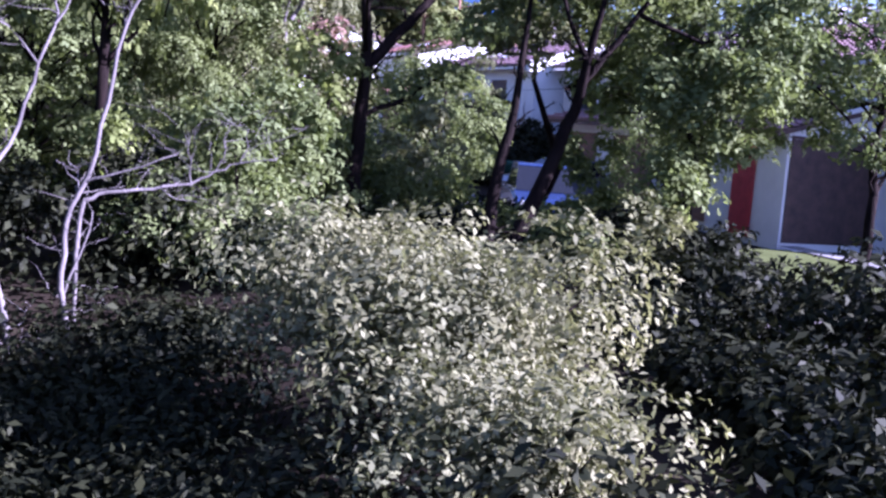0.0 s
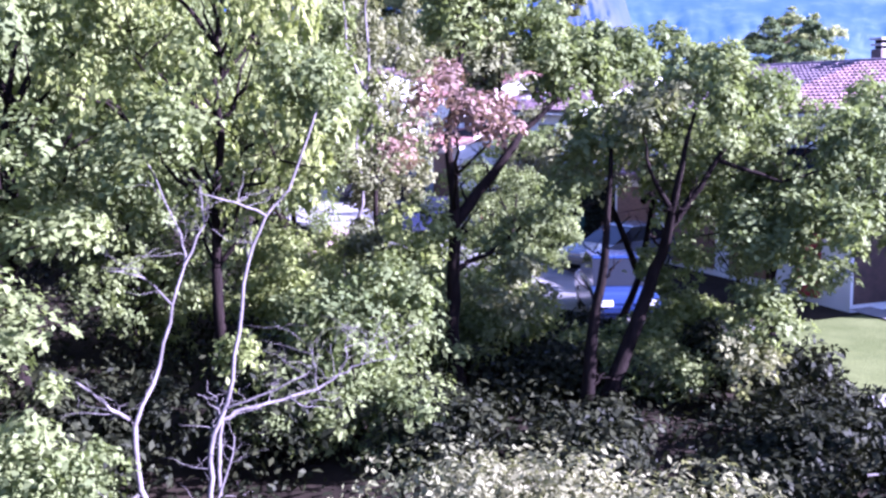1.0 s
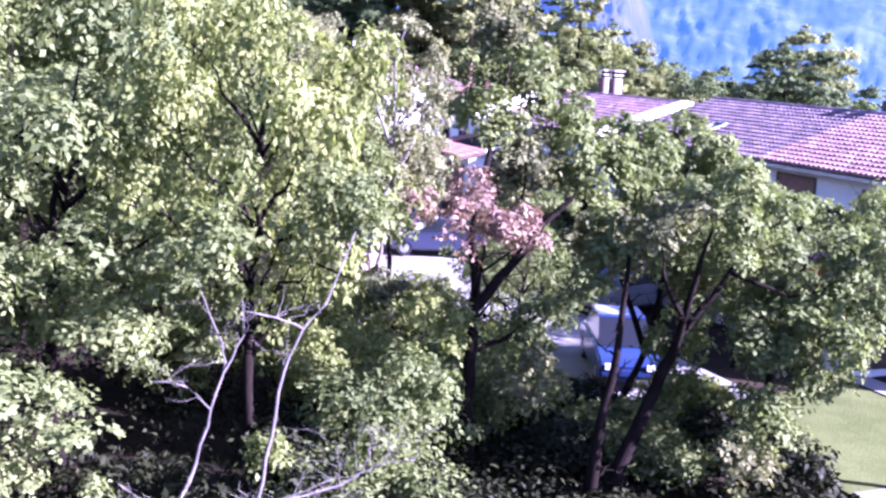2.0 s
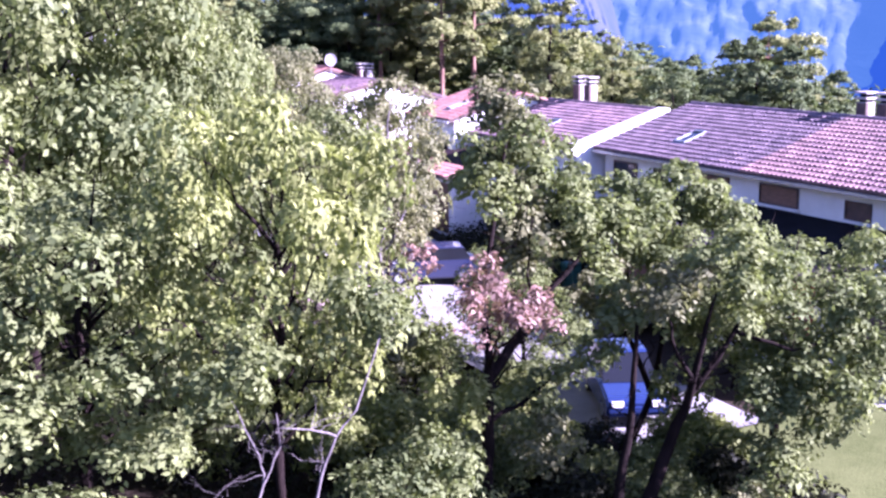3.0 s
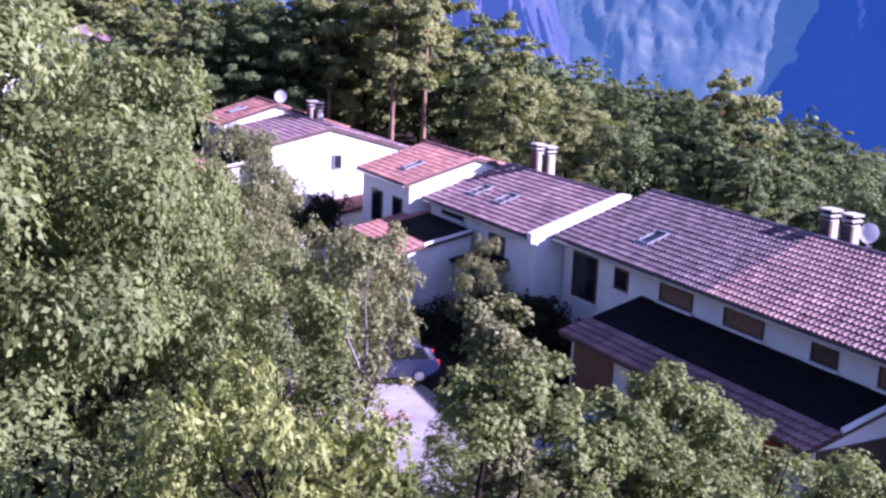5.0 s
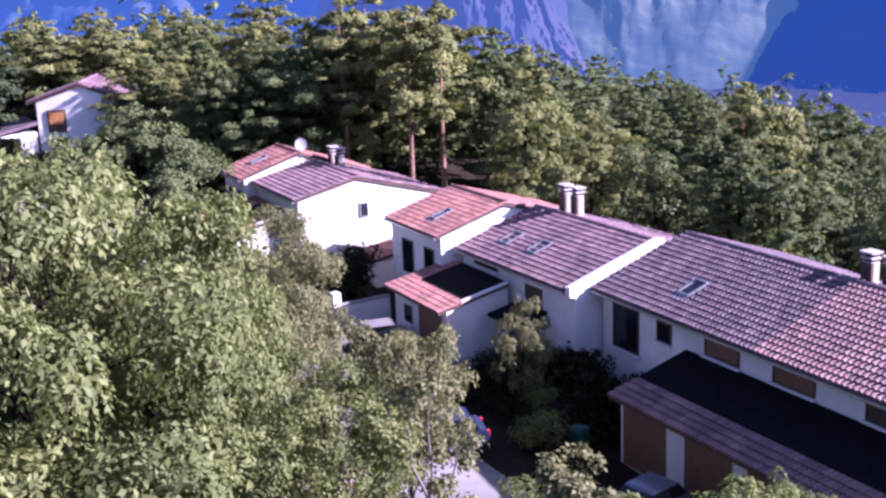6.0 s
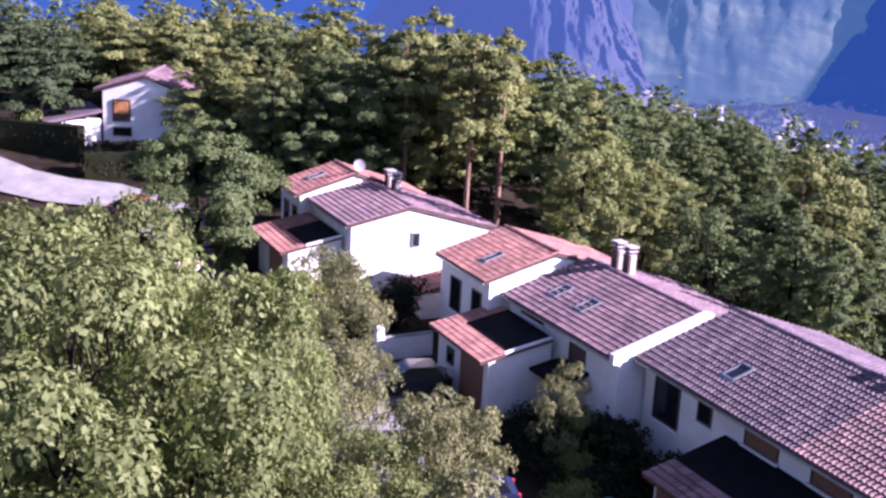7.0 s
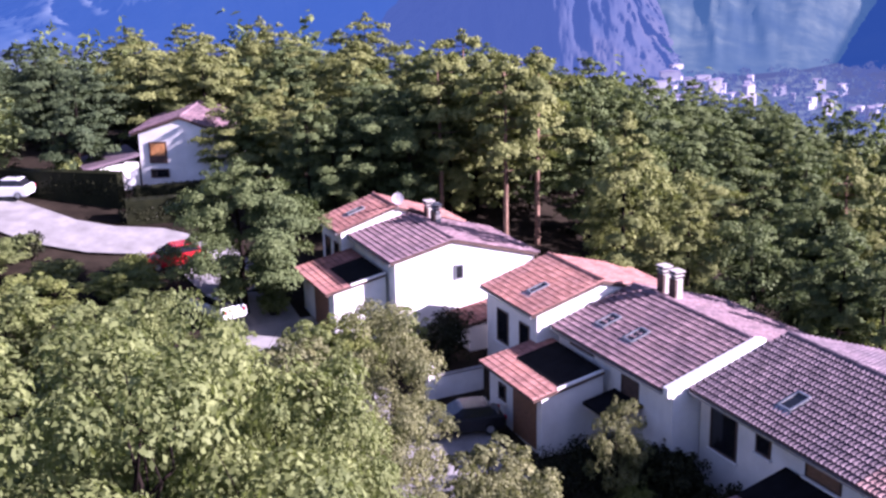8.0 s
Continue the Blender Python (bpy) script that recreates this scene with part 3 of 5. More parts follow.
def conifer(seed, height, spread, bare, blades, leaf, full=0.5, ragged=0.35, trunk_r=0.2):
    """Meshes of a pine: a straight trunk, uneven whorls of boughs, and domed pads of needles along them. full: how far up the crown stays wide."""
    rng, r2 = np.random.default_rng(seed), random.Random(seed)
    verts, faces = [], []
    tube(verts, faces, crooked(r2, (0, 0, -0.3), (r2.uniform(-0.3, 0.3), r2.uniform(-0.3, 0.3), height * 0.98), 0.06, 8), [trunk_r * v for v in (1.2, 1, 0.9, 0.78, 0.62, 0.45, 0.25, 0.06)], 7)
    pads = []
    z, turn = height * bare, r2.uniform(0, 6)
    while z < height * 0.96:
        u = (z - height * bare) / (height * (1 - bare))
        reach = spread * (0.62 + 0.38 * min(1, u / 0.25)) * (1 - max(0, (u - full) / (1 - full)) ** 1.5 * 0.86)
        n = r2.randint(3, 5)
        for k in range(n):
            a = turn + 2 * math.pi * (k + r2.uniform(-0.3, 0.3)) / n
            q = reach * r2.uniform(1 - ragged, 1 + ragged * 0.45)
            e = (q * math.cos(a), q * math.sin(a), z + q * r2.uniform(-0.06, 0.2))
            tube(verts, faces, crooked(r2, (0, 0, z), e, 0.08, 4), [trunk_r * v * (1 - 0.6 * u) for v in (0.3, 0.22, 0.14, 0.04)], 3)
            for v in (0.36, 0.66, 0.98):
                w = max(0.24, q * r2.uniform(0.16, 0.3)) * (1.0 if v > 0.5 else 0.8)
                pads.append(((e[0] * v + r2.gauss(0, 0.22), e[1] * v + r2.gauss(0, 0.22), z + (e[2] - z) * v + r2.uniform(-0.12, 0.32)), w))
        turn += r2.uniform(0.5, 1.4)
        z += height * r2.uniform(0.055, 0.09)
    pads += [((0, 0, height * 0.95), 0.55), ((0.1, 0, height * 0.99), 0.3)]
    return mesh_of("trunk", verts, faces, None, True), pads_at(rng, pads, blades, leaf)


PINES = [conifer(31 + k, 12.0, (3.1, 2.7, 3.4, 2.5)[k], (0.1, 0.14, 0.2, 0.06)[k], 30000, 0.165, (0.55, 0.35, 0.65, 0.2)[k], 0.35, 0.13) for k in range(4)] + [conifer(36 + k, 12.0, 3.0 + 0.3 * k, 0.1, 17000, 0.23, 0.5, 0.35, 0.13) for k in range(2)]
pine_made = {}


def pine(kind, green, at, turn, size, tall=1.0, label="dark green pine in the wood behind the houses", group="pine wood"):
    key = (kind, green.name)
    if key not in pine_made:
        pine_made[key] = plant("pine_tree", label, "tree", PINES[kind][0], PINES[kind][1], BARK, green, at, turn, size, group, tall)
        return pine_made[key]
    x, y = at
    ob = copy_thing(pine_made[key], pose(x, y, ground_at(x, y) - 0.05, 0, 0, turn))
    ob.scale = (size, size, size * tall)
    ob["label"] = label
    return ob


def built_up(x, y):
    """Where no wood grows: houses, gardens, the road and the open ground before them."""
    if y < 76.5 and x < (36.0 if y > 57 else 39.5) or y < 79 and x < 20:
        return True
    if 66 < y < 81 and x < 42:
        return True
    if 11 < x < 22 and 89 < y < 104:
        return True
    return y < 101 - x * 0.55 and x < 24


def wood():
    rng = random.Random(77)
    spots = []
    tries = 0
    while len(spots) < 185 and tries < 20000:
        tries += 1
        u, r = radians(rng.uniform(-6, 60)), 44 + 100 * rng.random() ** 0.8
        x, y = r * math.sin(u), r * math.cos(u)
        if built_up(x, y) or any((x - a) ** 2 + (y - b) ** 2 < 11.0 + r * 0.05 for a, b in spots):
            continue
        spots.append((x, y))
    light = [broadleaf(71 + k, 10.0, 3.5, 0.06, 8000 if k < 2 else 3600, 0.24 if k < 2 else 0.4, 0.16, 40, 0.98, 6, 0.5, 0.2) for k in range(4)]
    leafy = {}
    for x, y in spots:
        low = 0.86 if x > 0.64 * y else 0.84 if y > 84 else 1.0
        if rng.random() < 0.26:
            k, green = rng.randrange(2) + (0 if math.hypot(x, y) < 88 else 2), rng.choice((WOOD_LEAF, PINE, PINE_WARM) if x < 42 else (WOOD_LEAF, PINE, PINE))
            size, tall, turn = rng.uniform(0.9, 1.2), low * rng.uniform(0.8, 1.0), rng.uniform(0, 360)
            if (k, green.name) not in leafy:
                leafy[k, green.name] = plant("woodland_tree", "rounded olive-green tree in the wood behind the houses", "tree", light[k][0], light[k][1], BARK, green, (x, y), turn, size, "trees of the wood", tall)
            else:
                copy_thing(leafy[k, green.name], pose(x, y, ground_at(x, y) - 0.05, 0, 0, turn)).scale = (size, size, size * tall)
            continue
        warm = rng.random() < (0.7 if x < 40 else 0.15)
        pine(rng.randrange(4) if math.hypot(x, y) < 88 else 4 + rng.randrange(2), PINE_DARK if x < 0.14 * y else PINE_WARM if warm else PINE, (x, y), rng.uniform(0, 360), rng.uniform(0.85, 1.2), low * rng.uniform(0.7, 0.95), "very dark green pine at the wood's edge" if x < 0.14 * y else "pine with an olive-brown sunlit crown in the wood" if warm else "dark green pine in the wood behind the houses")


wood()


def undergrowth():
    """Low scrub between the trunks, past counting: fine under the oaks, coarser in the wood."""
    rng = np.random.default_rng(19)
    for where, clumps, count, leaf, label in (("oaks", 1500, 98000, 0.16, "dark green scrub under the oaks"), ("hollow", 170, 20000, 0.13, "dark scrub in the hollow by the saplings"), ("pines", 900, 24000, 0.5, "dark green scrub between the pines"), ("wall", 150, 16000, 0.16, "dark planting along the house wall, shade put into its colour")):
        cs, rs = [], []
        while len(cs) < clumps:
            if where == "wall":
                x, y = rng.uniform(21.5, 26.4), rng.uniform(38.6, 48.4)
            elif where == "hollow":
                x, y = rng.uniform(-3, 4.6), rng.uniform(8.5, 16.6)
            elif where == "oaks":
                x, y = rng.uniform(-10, 23), 5 + 60 * rng.random() ** 1.6
                if math.hypot(x - 6, y - 10.5) < 3.4 or x > 13.6 and y > 22 or x > 15.6 and y > 16.4:
                    continue
            else:
                u, r = radians(rng.uniform(-9, 66)), 42 + 110 * rng.random() ** 0.8
                x, y = r * math.sin(u), r * math.cos(u)
                if built_up(x, y):
                    continue
            q = rng.uniform(0.5, 1.1) * (0.5 if where == "oaks" and x > 13.5 else 1.0)
            cs.append((x, y, ground_at(x, y) + q * 0.5))
            rs.append((q, q, q * 0.8))
        # The scrub's dark leaf colour carries the shade below the crowns.
        ob = new("undergrowth", quads_mesh("undergrowth", leaves_at(rng, cs, rs, count, leaf, 0.5, 0.6, 0.4), HEDGE_SHADE))
        tagged(ob, label, "undergrowth", kind="stuff")


undergrowth()


def far_wood():
    rng = np.random.default_rng(9)
    cs, rs = [], []
    while len(cs) < 900 * 5:
        u, r = radians(rng.uniform(-16, 78)), rng.uniform(138, 330)
        x, y = r * math.sin(u), r * math.cos(u)
        h = rng.uniform(7, 11)
        g = ground_at(x, y)
        for k in range(5):
            v = k / 4
            w = rng.uniform(1.3, 2.1) * (1.15 - 0.75 * v)
            cs.append((x + rng.normal() * 0.5, y + rng.normal() * 0.5, g + h * (0.3 + 0.66 * v)))
            rs.append((w, w, 1.2))
    ob = new("far_wood", quads_mesh("far_wood", leaves_at(rng, cs, rs, 80000, 1.15, 0.5, 0.8, 0.4), PINE))
    tagged(ob, "distant pine wood that runs down towards the valley", "wood", kind="stuff")


far_wood()


# ---- houses ----
def tile_field(name, parent, origin, down, length, slope, material, wide=0.25, deep=0.36, label="", skip=()):
    """Rows of curved clay tiles on a slope. origin: the ridge end; the field runs along local y; down: unit vector (x, z) down the slope."""
    cols, rows = int(length / wide), int(slope / deep)
    wide, deep = length / cols, slope / rows
    dx, dz = down
    nx, nz = (-dz, dx) if dx > 0 else (dz, -dx)
    arc = [(0.0, 0.0), (0.2, 0.055), (0.5, 0.075), (0.8, 0.045), (1.0, -0.005)]
    verts, faces = [], []
    rng = random.Random(cols * 31 + rows)
    lip = 0.05 if material is TILE_RED else 0.085
    for i in range(cols):
        for j in range(rows):
            s0, s1 = j * deep - 0.02, (j + 1) * deep + 0.03
            y0 = origin[1] + i * wide
            if any(a < y0 + wide / 2 < b and c < (s0 + s1) / 2 < d for a, b, c, d in skip):
                continue
            k = len(verts)
            lift = rng.uniform(-0.006, 0.008)
            for s, up in ((s0, 0.01), (s1, lip)):
                for a, h in arc:
                    hh = h + up + lift
                    verts.append((origin[0] + dx * s + nx * hh, y0 + a * wide * 1.02, origin[2] + dz * s + nz * hh))
            for a, h in arc:
                hh = h * 0.55 + lift - 0.01
                verts.append((origin[0] + dx * s1 + nx * hh, y0 + a * wide * 1.02, origin[2] + dz * s1 + nz * hh))
            faces += [(k + q, k + q + 1, k + q + 6, k + q + 5) for q in range(4)] + [(k + 5 + q, k + 6 + q, k + 11 + q, k + 10 + q) for q in range(4)]
    me = mesh_of(name, verts, faces, material)
    ob = under(new(name, me), parent)
    return tagged(ob, label, kind="stuff")


def window(parent, x, y0, y1, z0, z1, fill, name="window", facing=-1):
    """A framed opening with a sill on a wall that faces -x."""
    w = under(new(name), parent, pose(x, 0, 0))
    d = 0.06
    part("frame", boxes((-d, 0.05, y0, y0 + 0.07, z0, z1), (-d, 0.05, y1 - 0.07, y1, z0, z1), (-d, 0.05, y0 + 0.07, y1 - 0.07, z1 - 0.07, z1), (-d, 0.05, y0 + 0.07, y1 - 0.07, z0, z0 + 0.07)), DARK_WOOD, w)
    part("pane", boxes((-0.02, 0.02, y0 + 0.07, y1 - 0.07, z0 + 0.07, z1 - 0.07)), fill, w)
    part("sill", boxes((-0.18, 0.02, y0 - 0.1, y1 + 0.1, z0 - 0.08, z0 - 0.002)), RENDER, w)
    return w


GLASS, _t, _b = nodes_of("dark_window_glass")
_b.inputs["Base Color"].default_value = (0.012, 0.013, 0.016, 1)
_b.inputs["Roughness"].default_value = 0.08


def skylight(parent, at, along, slope_len, pitch_deg, wide=0.8, tall=1.2):
    """A roof window set into the near slope; at: (x, y, z) of its middle on the roof."""
    s = under(new("skylight"), parent, pose(*at, 0, -pitch_deg, 0))
    part("frame", boxes((-tall / 2, tall / 2, -wide / 2, -wide / 2 + 0.09, 0, 0.16), (-tall / 2, tall / 2, wide / 2 - 0.09, wide / 2, 0, 0.16), (-tall / 2, -tall / 2 + 0.1, -wide / 2 + 0.09, wide / 2 - 0.09, 0, 0.16), (tall / 2 - 0.1, tall / 2, -wide / 2 + 0.09, wide / 2 - 0.09, 0, 0.18)), METAL, s)
    part("pane", boxes((-tall / 2 + 0.1, tall / 2 - 0.1, -wide / 2 + 0.09, wide / 2 - 0.09, 0.04, 0.12)), GLASS, s)
    part("flashing", boxes((-tall / 2 - 0.35, -tall / 2, -wide / 2 - 0.1, wide / 2 + 0.1, 0.0, 0.09)), METAL, s)
    return s


def chimney(parent, x, y, z0, z1, w=0.46, d=0.5):
    """A rendered stack with two slab caps on short piers."""
    c = under(new("chimney"), parent, pose(x, y, 0))
    part("shaft", boxes((-w / 2, w / 2, -d / 2, d / 2, z0, z1 - 0.42)), CHIMNEY, c, bevel=0.015)
    # Dark slab put on the side away from the sun in place of shade.
    part("cladding", boxes((-w / 2 - 0.03, -w / 2 + 0.1, -d / 2 - 0.02, d / 2 + 0.02, z0, z1 - 0.44)), DARK_WOOD, c, "dark brown slab added for the shaded side")
    part("vent", boxes((-w / 2 + 0.07, w / 2 - 0.07, -d / 2 + 0.07, d / 2 - 0.07, z1 - 0.42, z1 - 0.06)), BITUMEN, c)
    part("cap", boxes((-w / 2 - 0.05, w / 2 + 0.05, -d / 2 - 0.05, d / 2 + 0.05, z1 - 0.3, z1 - 0.22)), CHIMNEY, c)
    part("cap", boxes((-w / 2 - 0.08, w / 2 + 0.08, -d / 2 - 0.08, d / 2 + 0.08, z1 - 0.08, z1)), CHIMNEY, c)
    return c


def house(label, at, turn, length, near, far, ground, tiles, over=0.55, group="terraced houses", skip=(), patch=()):
    """A terraced house. Local: x across from the ridge, y along it, z absolute. near, far: (x, z) of the eaves; the ridge is at (0, ridge z)."""
    x, y, zr = at
    h = thing("house", label, "house", (x, y, 0), turn, group)
    (xn, zn), (xf, zf) = near, far
    pn, pf = (zr - zn) / -xn, (zr - zf) / xf
    wn, wf = xn + over, xf - over
    t = 0.2
    part("wall", prism([(wn, ground - 1.5), (wf, ground - 1.5), (wf, zr - pf * wf - t), (0, zr - t), (wn, zr + pn * wn - t)], 0.0, length), RENDER, h, "white rendered walls")
    ln, lf = math.hypot(xn, zr - zn), math.hypot(xf, zr - zf)
    roof = part("roof", prism([(xn, zn - 0.16), (0, zr - 0.17), (xf, zf - 0.16), (xf, zf), (0, zr), (xn, zn)], -0.12, length + 0.12), DARK_WOOD, h, "low-pitched tiled roof")
    tile_field("tiles", roof, (0, -0.12, zr), (xn / ln, (zn - zr) / ln), length + 0.24, ln, tiles, label="rows of clay tiles", skip=(*skip, *patch))
    tile_field("tiles", roof, (0, -0.12, zr), (xf / lf, (zf - zr) / lf), length + 0.24, lf, tiles, label="rows of clay tiles")
    bm = bmesh.new()
    n = int(length / 0.4)
    for k in range(n):
        a, b = length * k / n, length * (k + 1) / n + 0.03
        lo = 0.0 if k % 2 else 0.008
        pts = [(-0.15, 0.02 + lo), (-0.1, 0.11 + lo), (0, 0.15 + lo), (0.1, 0.11 + lo), (0.15, 0.02 + lo)]
        va, vb = [bm.verts.new((p, a, zr + q)) for p, q in pts], [bm.verts.new((p, b, zr + q + 0.012)) for p, q in pts]
        for i in range(4):
            bm.faces.new((va[i], va[i + 1], vb[i + 1], vb[i]))
    part("ridge_cap", bm, tiles, roof)
    part("gutter", boxes((xn - 0.12, xn - 0.005, -0.1, length + 0.1, zn - 0.17, zn - 0.06)), METAL, h)
    return h


# House with the long brown roof nearest the camera.
RIDGE_A, EAVE_A = 10.78, (-5.28, 9.02)
PA = (RIDGE_A - EAVE_A[1]) / -EAVE_A[0]
LA = math.hypot(EAVE_A[0], RIDGE_A - EAVE_A[1])
DOWN_A = (EAVE_A[0] / LA, (EAVE_A[1] - RIDGE_A) / LA)
SKY_A = (18.2, 19.2, 2.85, 4.05)  # along the ridge, down the slope
LENGTH_A = 23.15
house_a = house("long white terraced house with a brown tiled roof", (31.107, 19.614, RIDGE_A), -3.27, LENGTH_A, EAVE_A, (5.5, 9.0), 3.6, TILE_DARK, skip=[SKY_A], patch=[(-1.0, 13.0, -1.0, 9.0), (16.1, 20.7, -1.0, 9.0)])
roof_a = [c for c in house_a.children if c.name.startswith("roof")][0]
tile_field("tiles", roof_a, (0, -0.12, RIDGE_A), DOWN_A, LENGTH_A + 0.24, LA, TILE_WARM, label="rows of warmer clay tiles", skip=[(13.0, 40.0, -1.0, 9.0)])
XA = EAVE_A[0] + 0.55 - 0.005
for y0, y1, z0, z1, fill in ((20.50, 22.35, 6.5, 8.55, GLASS), (18.30, 19.25, 7.6, 8.5, GLASS), (14.20, 16.20, 7.85, 8.62, WOOD), (10.30, 12.40, 7.9, 8.65, WOOD), (6.80, 8.00, 7.9, 8.55, DARK_WOOD), (3.30, 5.10, 7.9, 8.62, WOOD)):
    window(house_a, XA, y0, y1, z0, z1, fill)
skylight(house_a, (-3.3, 18.7, RIDGE_A - 3.3 * PA), 0, 0, math.degrees(math.atan(PA)))
for y in (13.5, 12.4):
    chimney(house_a, 1.3, y, 9.8, 11.75)

house_b = house("white terraced house with a brown tiled roof and two roof windows", (31.01, 43.55, 10.52), -2.0, 9.6, (-4.98, 9.0), (5.9, 8.75), 4.2, TILE, over=0.4)
PB = (10.52 - 9.0) / 4.98
part("party_wall", prism([(-4.7, 5.0), (0.4, 5.0), (0.4, 10.62), (0.0, 10.68), (-4.98, 9.18), (-4.98, 8.75), (-4.7, 8.7)], -0.5, -0.13), RENDER, house_b, "white rendered party wall that stands above the next roof")
for y in (7.35, 4.85):
    skylight(house_b, (-3.0, y, 10.52 - 3.0 * PB), 0, 0, math.degrees(math.atan(PB)))
for y in (8.2, 7.15):
    chimney(house_b, 0.95, y, 9.8, 11.85)
for y0, y1, z0, z1, fill in ((2.3, 3.7, 6.9, 8.4, DARK_WOOD), (6.2, 8.4, 8.4, 8.72, GLASS)):
    window(house_b, -4.98 + 0.395, y0, y1, z0, z1, fill)
part("porch_roof", prism([(-6.4, 6.95), (-4.6, 7.3), (-4.6, 7.45), (-6.4, 7.1)], 1.9, 4.3), BITUMEN, house_b, "dark porch roof")

house_r = house("white terraced house with a raised red tiled roof", (29.57, 53.45, 10.95), -2.6, 5.8, (-4.3, 9.72), (5.2, 9.5), 4.8, TILE_RED, over=0.35)
PR = (10.95 - 9.72) / 4.3
skylight(house_r, (-2.6, 2.3, 10.95 - 2.6 * PR), 0, 0, math.degrees(math.atan(PR)), 0.6)
for y0, y1, z0, z1, fill in ((0.8, 1.9, 6.9, 8.8, GLASS), (3.2, 4.5, 6.9, 8.8, GLASS)):
    window(house_r, -4.3 + 0.345, y0, y1, z0, z1, fill)

house_c = house("white terraced house with a tall sunlit blank gable", (25.91, 63.54, 11.4), -3.27, 7.05, (-4.01, 10.5), (5.68, 9.83), 5.8, TILE, over=0.3)
house_d = house("white terraced house with a raised red tiled roof", (25.45, 70.7, 12.02), -3.27, 3.9, (-3.97, 10.8), (4.9, 10.4), 6.4, TILE_RED, over=0.3)
for y0, y1, z0, z1, fill in ((0.5, 1.4, 8.2, 9.9, GLASS), (2.2, 3.2, 8.2, 9.9, GLASS)):
    window(house_d, -3.97 + 0.295, y0, y1, z0, z1, fill)
PD = (12.02 - 10.8) / 3.97
skylight(house_d, (-1.95, 2.0, 12.02 - 1.95 * PD), 0, 0, math.degrees(math.atan(PD)), 0.6)
chimney(house_c, 1.25, 5.4, 10.6, 12.3)
chimney(house_c, 1.25, 6.5, 10.6, 12.3)


def garage(label, at, size, ground, eave, doors, red=(), arm=1.2, strip_wide=1.35, pitch=0.16, tiles=None, turn=-3.0):
    """A garage whose low roof falls to the front: tiles along the front and, where there is an arm, the far end; dark felt over the rest."""
    x, y = at
    w, ln = size
    g = thing("garage", label, "garage", (x, y, 0), turn, "garages before the houses")
    z = lambda q: eave + pitch * q
    part("wall", prism([(0.35, ground - 1.2), (w, ground - 1.2), (w, z(w) - 0.16), (0.35, z(0.35) - 0.16)], 0.0, ln - 0.2), RENDER, g, "white rendered walls")
    deck = part("roof", prism([(-0.15, z(-0.15)), (w, z(w)), (w, z(w) - 0.14), (-0.15, z(-0.15) - 0.14)], -0.12, ln), DARK_WOOD, g)
    part("felt", prism([(strip_wide, z(strip_wide) + 0.004), (w - 0.02, z(w) + 0.004), (w - 0.02, z(w) + 0.07), (strip_wide, z(strip_wide) + 0.05)], 0.02, ln - arm), BITUMEN, deck, "dark felt roofing")
    part("coping", prism([(strip_wide, z(strip_wide) + 0.003), (w - 0.02, z(w) + 0.003), (w - 0.02, z(w) + 0.12), (strip_wide, z(strip_wide) + 0.12)], -0.12, 0.016), RENDER, deck, "pale coping")
    s = math.hypot(w + 0.15, pitch * (w + 0.15))
    k = s / (w + 0.15)
    tile_field("tiles", deck, (w, -0.12, z(w)), (-1 / k, -pitch / k), ln + 0.12, s, tiles or TILE_RED, label="rows of red clay tiles", skip=[(-1, ln - arm, -1, (w - strip_wide) * k)])
    for a, b in doors:
        part("door", boxes((0.3, 0.34, a, b, max(ground, eave - 2.9), eave - 0.45)), WOOD, g, "brown wooden garage door")
    for a, b in red:
        part("door", boxes((0.28, 0.34, a, b, ground, eave - 0.2)), RED, g, "red painted door")
    return g


# On this garage the near-black felt also stands in for the house's shadow.
garage_a = garage("long white garage with brown doors and tiled edging", (22.8, 24.3), (3.8, 13.0), 3.6, 6.72, [(10.0, 12.6), (6.4, 8.9), (3.4, 5.6)], [(1.25, 2.2)], -0.02, 1.4, 0.26, TILE_WARM)
# Dark panel put on the wall for the dim inside of an open bay.
part("door", boxes((0.55, 3.55, -0.03, -0.004, 3.6, 6.5)), DARK_WOOD, garage_a, "dark panel in place of the open bay's shaded inside")
part("frame", boxes((0.45, 0.545, -0.04, -0.004, 3.6, 6.6), (3.555, 3.65, -0.04, -0.004, 3.6, 6.6), (0.545, 3.555, -0.04, -0.004, 6.505, 6.6)), DARK_WOOD, garage_a)
garage_b = garage("white garage with red tiles round a dark felt roof", (22.5, 48.7), (3.75, 5.8), 4.4, 7.47, [(0.5, 2.9)], arm=1.25, strip_wide=1.15, pitch=0.2)
window(garage_b, 0.345, 3.7, 4.5, 5.8, 6.7, GLASS)
garage("white garage with red tiles round a dark felt roof", (18.5, 65.05), (3.6, 6.15), 5.8, 8.85, [(1.0, 3.6)], arm=2.3, strip_wide=1.4, pitch=0.2)

